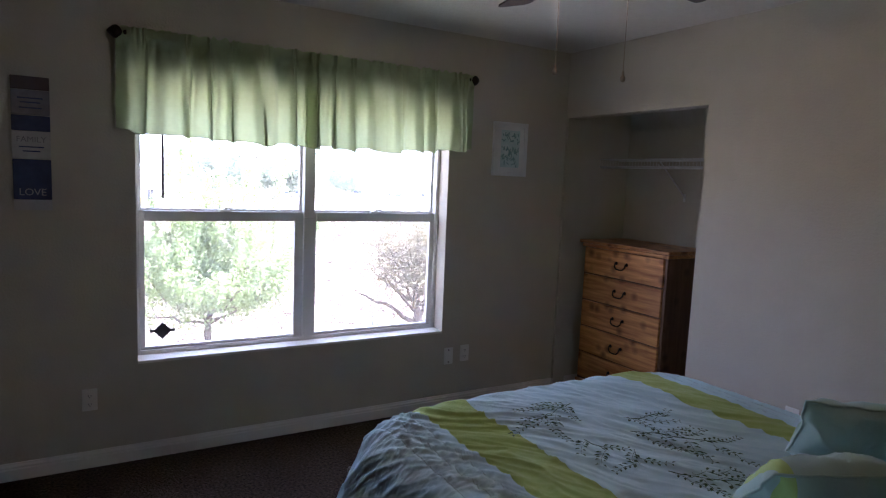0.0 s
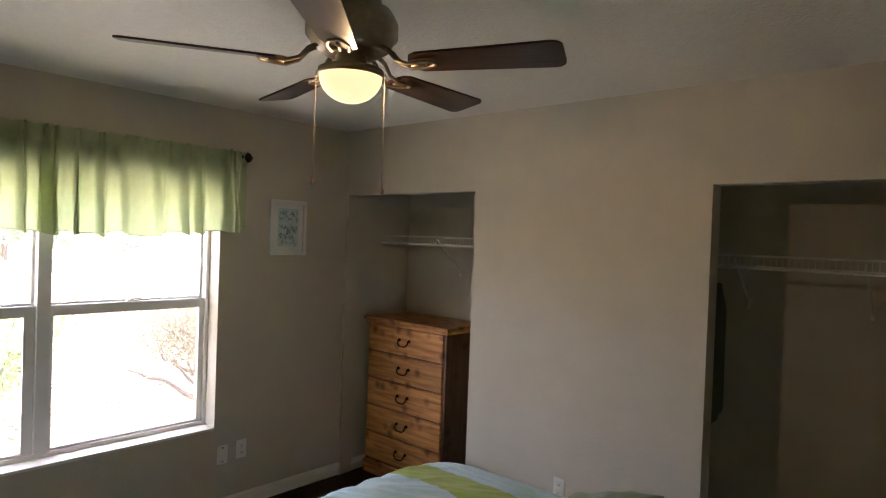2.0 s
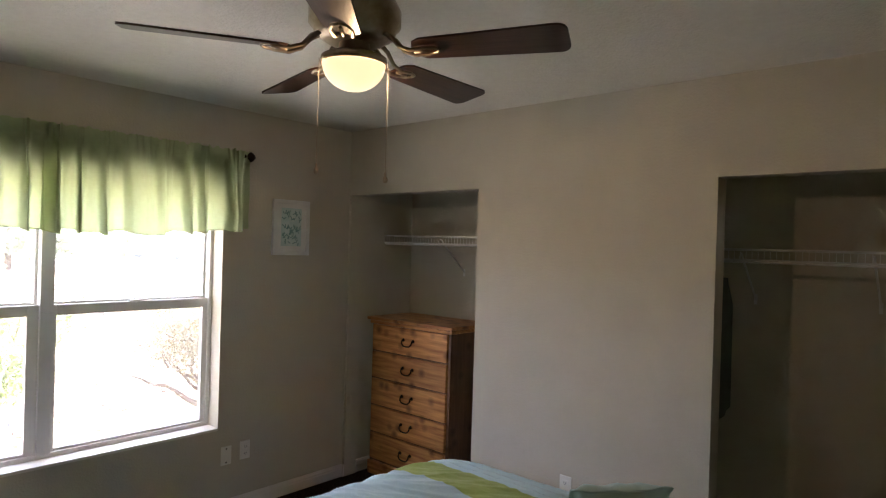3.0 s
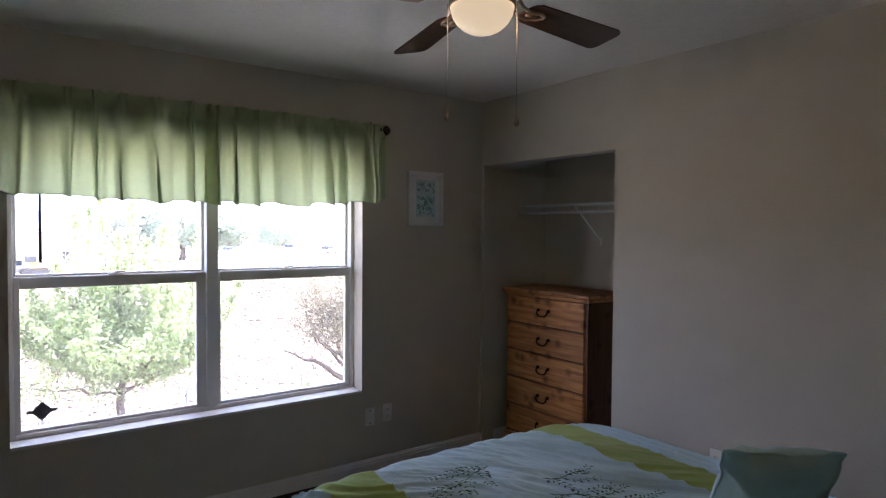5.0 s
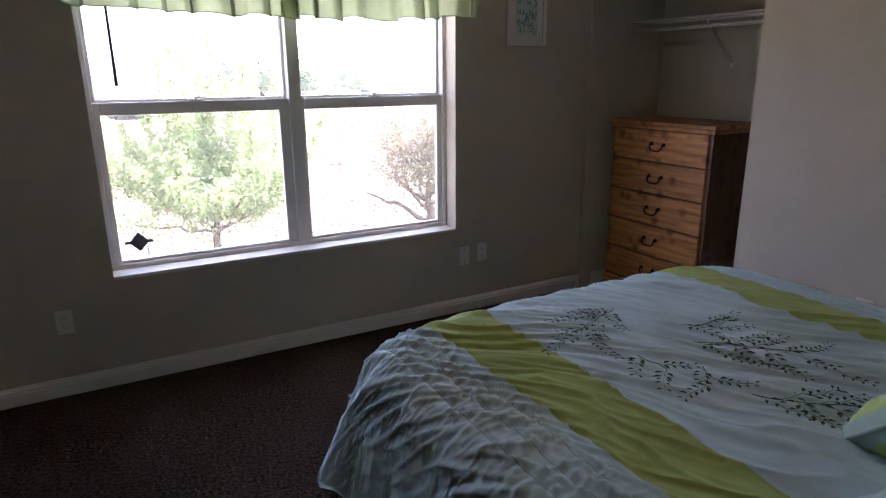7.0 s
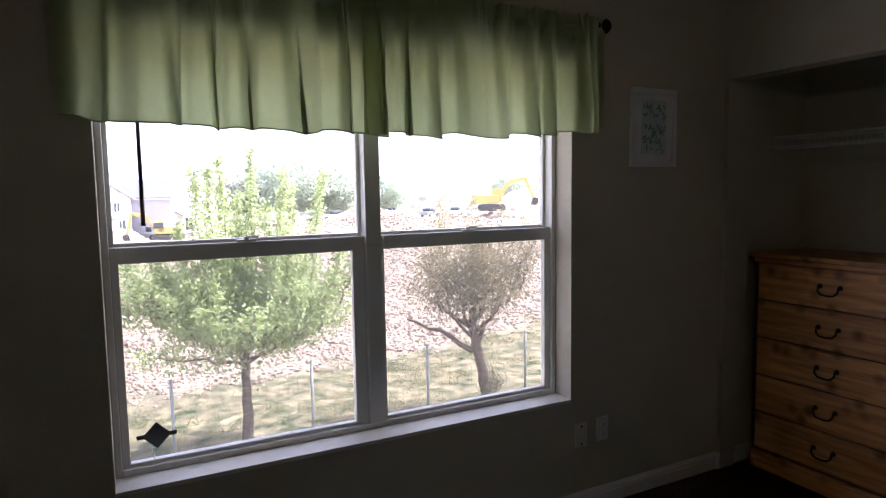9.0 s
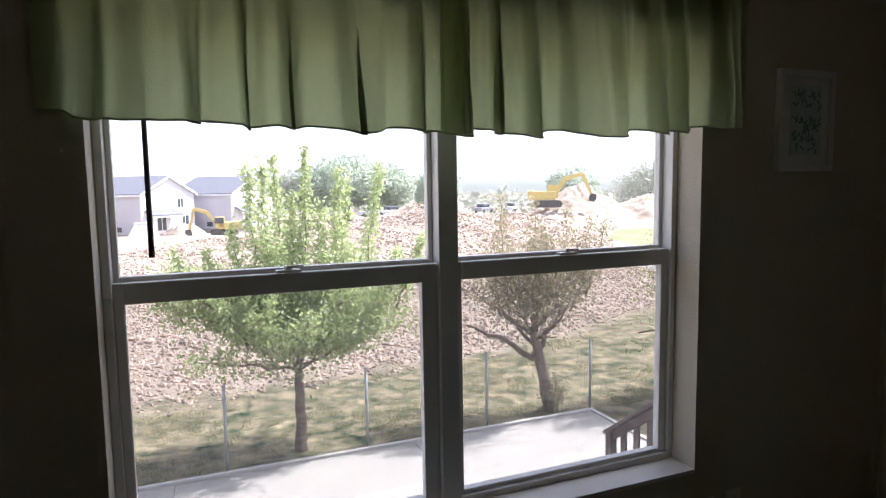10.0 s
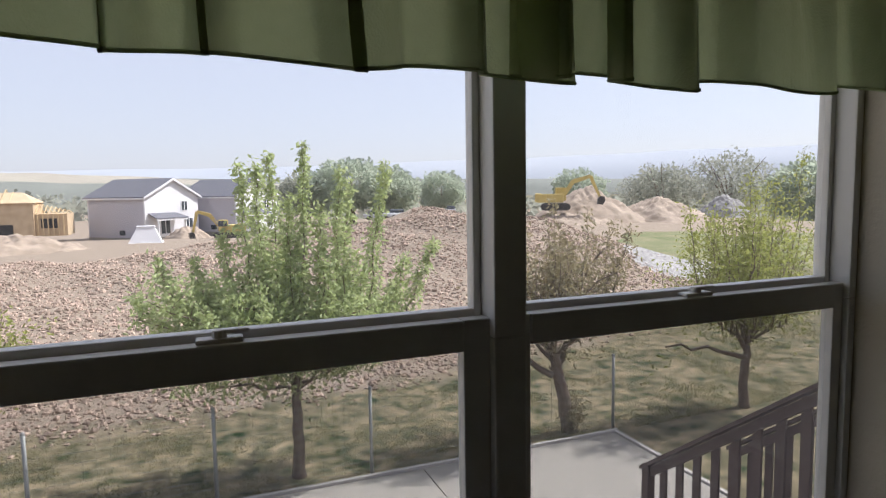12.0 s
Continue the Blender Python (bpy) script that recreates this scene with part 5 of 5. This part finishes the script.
M["meadow"] = mat("green_meadow", (0.12, 0.145, 0.06), 0.95, second=(0.24, 0.22, 0.13), scale=0.6, detail=9, bump=0.6, bscale=6, spec=0.1)
patch("meadow", 29.3, 33.1, 9.0, 4.6, 0.9, M["meadow"], "green weedy strip beyond the ridge")
patch("gravel_patch", 20.3, 24.2, 4.6, 2.0, 0.75, M["gravel"], "pale gravel patch at the end of the ridge")
patch("meadow", 38.5, 25.9, 13.0, 9.0, 0.3, M["meadow"], "green weedy ground beside the yard")


def house(cx, cy, rot, w, d, wall_h, roof_h, zb, front, side, label):
    """Two-storey gabled house: gable front along local x at y = 0, ridge along y."""
    h = thing("house", label, "house", "new houses", at=(cx, cy, zb))
    h.rotation_euler = (0, 0, rot)
    def solid(name, vs, fs, m, par=h, lab=""):
        return sheet(name, vs, fs, m, par, lab)
    solid("front_wall", [(0, 0, 0), (w, 0, 0), (w, 0, wall_h), (w / 2, 0, wall_h + roof_h), (0, 0, wall_h), (0, 0.2, 0), (w, 0.2, 0), (w, 0.2, wall_h), (w / 2, 0.2, wall_h + roof_h), (0, 0.2, wall_h)],
          [(0, 1, 2, 3, 4), (9, 8, 7, 6, 5), (0, 5, 6, 1), (1, 6, 7, 2), (4, 9, 5, 0)], front, lab="white sided gable wall")
    part("back_wall", boxed(0, w, d - 0.2, d, 0, wall_h), front, h)
    for x0, x1 in ((0, 0.2), (w - 0.2, w)):
        sw = part("side_wall", boxed(x0, x1, 0.2, d - 0.2, 0, wall_h), side, h, "grey sided wall")
        bm = bmesh.new()
        for k in range(1, 26):
            box(bm, x0 - 0.02, x1 + 0.02, 0.2, d - 0.2, k * wall_h / 26 - 0.012, k * wall_h / 26 + 0.012)
        part("lap_joints", bm, side, sw)
    o, t = 0.35, 0.16
    for sgn in (0, 1):
        e = -o if sgn == 0 else w + o
        ze = wall_h - o * roof_h / (w / 2)
        vs = [(e, -o, ze), (w / 2, -o, wall_h + roof_h), (w / 2, d + o, wall_h + roof_h), (e, d + o, ze)]
        vs += [(x, y, z + t) for x, y, z in vs]
        solid("roof_slope", vs, [(0, 1, 2, 3), (7, 6, 5, 4), (0, 4, 5, 1), (1, 5, 6, 2), (2, 6, 7, 3), (3, 7, 4, 0)], M["shingle"])
        vs = [(e, -o - 0.03, ze - 0.12), (w / 2, -o - 0.03, wall_h + roof_h - 0.12), (w / 2, -o - 0.03, wall_h + roof_h + t), (e, -o - 0.03, ze + t)]
        vs += [(x, y + 0.04, z) for x, y, z in vs]
        solid("barge_board", vs, [(3, 2, 1, 0), (4, 5, 6, 7), (0, 1, 5, 4), (2, 3, 7, 6)], M["siding_w"])
        solid("fascia", [(e - 0.03, -o, ze - 0.14), (e + 0.03, -o, ze - 0.14), (e + 0.03, d + o, ze - 0.14), (e - 0.03, d + o, ze - 0.14), (e - 0.03, -o, ze + 0.05), (e + 0.03, -o, ze + 0.05), (e + 0.03, d + o, ze + 0.05), (e - 0.03, d + o, ze + 0.05)],
              [(3, 2, 1, 0), (4, 5, 6, 7), (0, 1, 5, 4), (1, 2, 6, 5), (2, 3, 7, 6), (3, 0, 4, 7)], M["siding_w"])
    def win(x, z, ww, hh):
        wn_ = part("window", boxed(x - ww / 2 - 0.08, x + ww / 2 + 0.08, -0.05, 0.02, z - 0.08, z + hh + 0.08), M["siding_w"], h)
        for k in range(2):
            xx = x - ww / 2 + k * ww / 2
            part("pane", boxed(xx + 0.07, xx + ww / 2 - 0.07, -0.075, -0.04, z, z + hh), M["far_glass"], wn_)
    win(w * 0.72, wall_h - 1.75, 1.0, 1.1)
    win(w * 0.80, 0.9, 1.3, 1.2)
    win(w * 0.35, 0.4, 1.5, 1.7)
    vs = [(w * 0.05, -1.4, 2.25), (w * 0.64, -1.4, 2.25), (w * 0.56, 0.0, 2.85), (w * 0.05, 0.0, 2.85)]
    vs += [(x, y, z + 0.12) for x, y, z in vs]
    solid("porch_roof", vs, [(3, 2, 1, 0), (4, 5, 6, 7), (0, 1, 5, 4), (1, 2, 6, 5), (2, 3, 7, 6), (3, 0, 4, 7)], M["shingle"])
    part("porch_beam", boxed(w * 0.06, w * 0.62, -1.36, -1.2, 2.05, 2.25), M["siding_w"], h)
    for x in (w * 0.1, w * 0.6):
        part("porch_post", boxed(x - 0.08, x + 0.08, -1.25, -1.1, 0, 2.35), M["siding_w"], h)
    part("foundation", boxed(-0.02, w + 0.02, -0.02, d + 0.02, -1.2, 0.0), M["concrete"], h)
    part("side_vent", boxed(-0.06, 0.0, d * 0.35, d * 0.35 + 0.9, 0.3, 0.9), M["far_glass"], h)
    return h


house(-4.6, 85.1, radians(46), 8.6, 9.6, 4.95, 2.15, -3.47, M["siding_w"], M["siding"], "grey and white two-storey gabled house on the building site")
house(6.0, 89.0, radians(46), 8.6, 9.6, 4.75, 2.15, -3.32, M["siding_w"], M["siding"], "grey and white two-storey gabled house behind the tree")


def timber_house():
    h = thing("timber_frame_house", "unfinished timber house clad in yellow sheathing boards", "house", at=(-21.9, 84.7, -2.8))
    h.rotation_euler = (0, 0, radians(2))
    part("sheathing_block", boxed(0, 6.0, 0, 6, 0, 3.9), M["osb"], h)
    part("low_wing", boxed(6.0, 9.2, 0.4, 6, 0, 2.5), M["osb"], h)
    # dark slabs on the solid blocks stand in for the shade inside doorways
    bm = bmesh.new()
    box(bm, 1.2, 4.0, -0.04, 0.1, 0.0, 1.4)
    box(bm, 6.6, 8.2, 0.34, 0.5, 0.9, 2.0)
    part("opening_shade", bm, M["slot"], h)
    for k in range(9):
        x = 0.2 + k * 0.7
        zt = 3.9 + 1.25 * (1 - abs(x - 3.0) / 3.0)
        bm = bmesh.new()
        tube(bm, [(x, 0.0, 3.9), (x, 3.0, zt + 0.2), (x, 6.0, 3.9)], 0.06, 4)
        part("rafter", bm, M["stud"], h)
    for k in range(8):
        x = 6.1 + k * 0.42
        bm = bmesh.new()
        tube(bm, [(x, 0.3, 2.5), (x, 3.0, 3.7 - 0.12 * k), (x, 6.0, 2.5)], 0.05, 4)
        part("rafter", bm, M["stud"], h)
    vs = [(-0.3, -0.3, 3.8), (6.2, -0.3, 3.8), (4.6, 3.0, 5.0), (0.8, 3.0, 5.0), (6.2, 6.3, 3.8), (-0.3, 6.3, 3.8)]
    sheet("roof_sheathing", vs, [(0, 1, 2, 3), (1, 4, 2), (4, 5, 3, 2), (5, 0, 3), (5, 4, 1, 0)], M["osb"], h)
    for k in range(6):
        x = 6.3 + k * 0.5
        part("stud", boxed(x - 0.05, x + 0.05, 0.2, 0.36, 0, 2.5), M["stud"], h)


timber_house()


def excavator(cx, cy, zb, rot, scale, boom, label):
    e = thing("excavator", label, "excavator", "site machines", at=(cx, cy, zb))
    e.rotation_euler, e.scale = (0, 0, rot), (scale,) * 3
    for y in (-1.2, 1.2):
        bm = bmesh.new()
        prof = [(-1.9, 0.45), (-1.7, 0.1), (-1.4, 0), (1.4, 0), (1.7, 0.1), (1.9, 0.45), (1.7, 0.8), (1.4, 0.9), (-1.4, 0.9), (-1.7, 0.8)]
        a = [bm.verts.new((x, y - 0.3, z)) for x, z in prof]
        b = [bm.verts.new((x, y + 0.3, z)) for x, z in prof]
        bm.faces.new(a)
        bm.faces.new(b[::-1])
        for i in range(10):
            bm.faces.new((a[i], b[i], b[(i + 1) % 10], a[(i + 1) % 10]))
        bmesh.ops.recalc_face_normals(bm, faces=bm.faces)
        part("track", bm, M["track"], e)
    part("slew_body", boxed(-2.3, 1.0, -1.3, 1.3, 1.0, 2.1, bevel=0.12), M["yellow"], e)
    part("counterweight", boxed(-2.6, -1.7, -1.25, 1.25, 1.05, 2.2, bevel=0.2), M["yellow"], e)
    cab = part("cab", boxed(0.0, 1.4, 0.35, 1.3, 1.2, 2.9, bevel=0.1), M["yellow"], e)
    part("cab_glass", boxed(0.15, 1.43, 0.45, 1.33, 1.9, 2.75, bevel=0.05), M["far_glass"], cab)
    pts = [(0.9, -0.1, 1.6)] + [(x, -0.1, z) for x, z in boom]
    bm = bmesh.new()
    tube(bm, pts[:3], [0.32, 0.42, 0.28], 4)
    part("boom", bm, M["yellow"], e)
    bm = bmesh.new()
    tube(bm, [pts[2], pts[3]], [0.32, 0.2], 4)
    part("stick", bm, M["yellow"], e)
    bx, bz = boom[2]
    bm = bmesh.new()
    prof = [(0, 0.15), (0.55, 0.05), (0.6, -0.5), (0.3, -0.95), (-0.3, -0.85), (-0.25, -0.2)]
    a = [bm.verts.new((bx + x, -0.6, bz + z)) for x, z in prof]
    b = [bm.verts.new((bx + x, 0.5, bz + z)) for x, z in prof]
    bm.faces.new(a)
    bm.faces.new(b[::-1])
    for i in range(6):
        bm.faces.new((a[i], b[i], b[(i + 1) % 6], a[(i + 1) % 6]))
    bmesh.ops.recalc_face_normals(bm, faces=bm.faces)
    part("bucket", bm, M["track"], e)
    bm = bmesh.new()
    tube(bm, [(0.9, 0.15, 1.4), (pts[1][0] * 0.8, 0.15, pts[1][2] * 0.85)], 0.07, 6)
    part("boom_ram", bm, M["galv"], e)


excavator(31.2, 51.4, -0.28, radians(-30), 0.70, [(2.2, 3.6), (4.4, 4.3), (5.6, 1.6)], "yellow excavator on the spoil bank with raised boom")
excavator(3.9, 68.9, -2.8, radians(186), 0.66, [(2.4, 3.6), (4.2, 4.2), (4.9, 1.0)], "pale yellow excavator by the grey houses, arm lowered")

def hopper():
    """White site hopper: a sloped bin over a low skid."""
    s = thing("site_bin", "white sloped site bin in front of the grey houses", "bin", at=(-2.95, 60.2, -2.75))
    vs = [(-1.25, -0.8, 0.5), (1.25, -0.8, 0.5), (1.25, 0.8, 0.5), (-1.25, 0.8, 0.5), (-0.6, -0.4, 1.75), (0.7, -0.4, 1.75), (0.7, 0.4, 1.75), (-0.6, 0.4, 1.75)]
    sheet("bin_body", vs, [(3, 2, 1, 0), (4, 5, 6, 7), (0, 1, 5, 4), (1, 2, 6, 5), (2, 3, 7, 6), (3, 0, 4, 7)], M["siding_w"], s)
    part("skid", boxed(-1.35, 1.35, -0.9, 0.9, -0.1, 0.5, bevel=0.06), M["siding_w"], s)
    part("lid", boxed(-0.66, 0.76, -0.46, 0.46, 1.75, 1.85, bevel=0.03), M["siding_w"], s)


hopper()


def car(x, y, z, rot, label):
    c = thing("parked_car", label, "car", "parked cars", at=(x, y, z))
    c.rotation_euler = (0, 0, rot)
    part("body", boxed(-2.2, 2.2, -0.85, 0.85, 0.35, 0.95, bevel=0.18), M["carpaint"], c)
    part("cabin", boxed(-1.3, 0.9, -0.75, 0.75, 0.9, 1.5, bevel=0.2), M["far_glass"], c)
    for wx in (-1.35, 1.35):
        for wy in (-0.86, 0.70):
            part("wheel", tube(bmesh.new(), [(wx, wy, 0.33), (wx, wy + 0.16, 0.33)], 0.33, 16), M["track"], c)


for k, (x, y) in enumerate(((28.8, 102.3), (32.7, 103.3), (48.5, 100.4), (53.2, 99.5), (44.0, 107.1))):
    car(x, y, -2.87 + 0.08 * k, 0.3 * k, "silver car parked beyond the building site")


def far_tree(x, y, top, rad, material, seed, squash=0.8, label="broad green tree beyond the building site", n=5200, size=0.62, limbs=0):
    rng = np.random.default_rng(seed)
    zb = float(height(np.array(x), np.array(y)))
    t = thing("tree", label, "tree", "far trees")
    bm = bmesh.new()
    tube(bm, [(x, y, zb), (x + 0.2, y, zb + (top - zb) * 0.35), (x, y, zb + (top - zb) * 0.7)], [rad * 0.07, rad * 0.05, rad * 0.02], 7)
    if limbs:
        for k in range(limbs):
            a, f = rng.uniform(0, 6.28), rng.uniform(0.6, 1.0)
            tube(bm, [(x, y, zb + (top - zb) * 0.3), (x + 0.4 * rad * f * math.cos(a), y + 0.4 * rad * f * math.sin(a), zb + (top - zb) * 0.65), (x + rad * f * math.cos(a) * 0.85, y + rad * f * math.sin(a) * 0.85, zb + (top - zb) * rng.uniform(0.8, 1.03))], [rad * 0.024, rad * 0.014, rad * 0.004], 5)
    part("trunk", bm, M["bark"], t)
    d = rng.normal(size=(n, 3))
    d /= np.linalg.norm(d, axis=1)[:, None]
    bump = np.array([1 + 0.30 * noise.noise(Vector(v * 2.2) + Vector((seed, 0, 0))) + 0.16 * noise.noise(Vector(v * 6) + Vector((0, seed, 0))) for v in d])
    r = (0.25 + 0.75 * rng.random(n) ** 0.45) * bump
    hh = (top - zb) * squash / 2
    pts = np.stack([x + d[:, 0] * r * rad, y + d[:, 1] * r * rad, top - hh + d[:, 2] * r * hh * 0.95], -1)
    leaves("crown", pts, size, material, t, seed, 0.2, 0.8)
    return t


far_tree(33.7, 140.5, 9.0, 10.5, M["leaf_haze"], 1, n=9000, size=0.75)
far_tree(24.8, 145.3, 6.1, 7.0, M["leaf_olive_haze"], 2, label="olive green tree beyond the building site")
far_tree(43.4, 139.6, 6.8, 6.0, M["leaf_haze"], 3)
far_tree(59.5, 151, 6.8, 6.0, M["leaf_haze"], 4)
far_tree(90.0, 134.8, 6.35, 6.5, M["leaf_haze"], 5)
far_tree(79.2, 95.7, 4.9, 6.0, M["leaf_olive_haze"], 6, label="olive grey tree behind the spoil heaps", n=4200, size=0.42, limbs=6)
far_tree(71.1, 83.2, 5.8, 5.5, M["leaf_olive_haze"], 7, label="olive grey tree behind the spoil heaps", n=4200, size=0.42, limbs=6)
far_tree(75.4, 73.7, 7.2, 6.5, M["leaf_olive_haze"], 8, label="tall thin-crowned olive grey tree behind the heaps", n=4200, size=0.42, limbs=6)
far_tree(79.8, 63.2, 4.9, 6.0, M["leaf_haze"], 9)
far_tree(86.6, 53.6, 4.6, 7.0, M["leaf_olive_haze"], 10, label="olive grey tree behind the spoil heaps")
far_tree(3.8, 143.4, 3.7, 6.0, M["leaf_olive_haze"], 11, label="olive green tree beyond the building site")
far_tree(13.7, 157.7, 4.85, 7.0, M["leaf_olive_haze"], 12, label="olive green tree beyond the building site")


def far_woods():
    rng = np.random.default_rng(77)
    n = 9000
    a = np.radians(rng.uniform(-25, 80, n))
    r = rng.uniform(170, 420, n)
    x, y = r * np.sin(a), r * np.cos(a)
    z = height(x, y) + rng.uniform(0, 1, n) * (5.0 + 3.0 * np.sin(a * 23) * np.sin(r * 0.05))
    ob = leaves("far_woods", np.stack([x, y, z], -1), 2.4, M["leaf_olive_haze"], None, 6, 0.1, 0.9)
    tagged(ob, "low olive scrub and trees across the far plain", "woods", kind="stuff")


far_woods()


def ridge_line(name, r, a0, a1, heights, zb, material, label):
    """A far hill as a thick bank along an arc, with a wavy top."""
    vs, fs, n = [], [], 120
    for i in range(n + 1):
        t = i / n
        a = radians(a0 + (a1 - a0) * t)
        h = float(np.interp(t, np.linspace(0, 1, len(heights)), heights)) * (1 + 0.06 * noise.noise(Vector((t * 22, r * 0.01, 0))))
        for k, (q, hh) in enumerate(((0.94, 0.0), (0.97, 0.55), (1.0, 1.0), (1.08, 0.2))):
            vs.append((r * q * math.sin(a), r * q * math.cos(a), zb + (h - zb) * hh))
    for i in range(n):
        for k in range(3):
            fs.append((i * 4 + k, (i + 1) * 4 + k, (i + 1) * 4 + k + 1, i * 4 + k + 1))
    return structure(sheet(name, vs, fs, material, smooth=True), label, "hills")


ridge_line("backdrop", 900, -65, 15, [11.7, 18.9, 22.1, 22.2, 16.3, 5.5], -18, M["hill"], "low olive hills under the plateau")
ridge_line("backdrop", 1300, -63, 11, [34.5, 42.2, 48.1, 49.1, 38.1, 15.1], -18, M["plateau"], "pale dry plateau on the skyline")
ridge_line("backdrop", 1700, -73, 94, [36.8, 45.8, 44.5, 42.9, 35.8, 23.1, 11.3, -0.9], -25, M["hill"], "low hazy hills on the skyline")
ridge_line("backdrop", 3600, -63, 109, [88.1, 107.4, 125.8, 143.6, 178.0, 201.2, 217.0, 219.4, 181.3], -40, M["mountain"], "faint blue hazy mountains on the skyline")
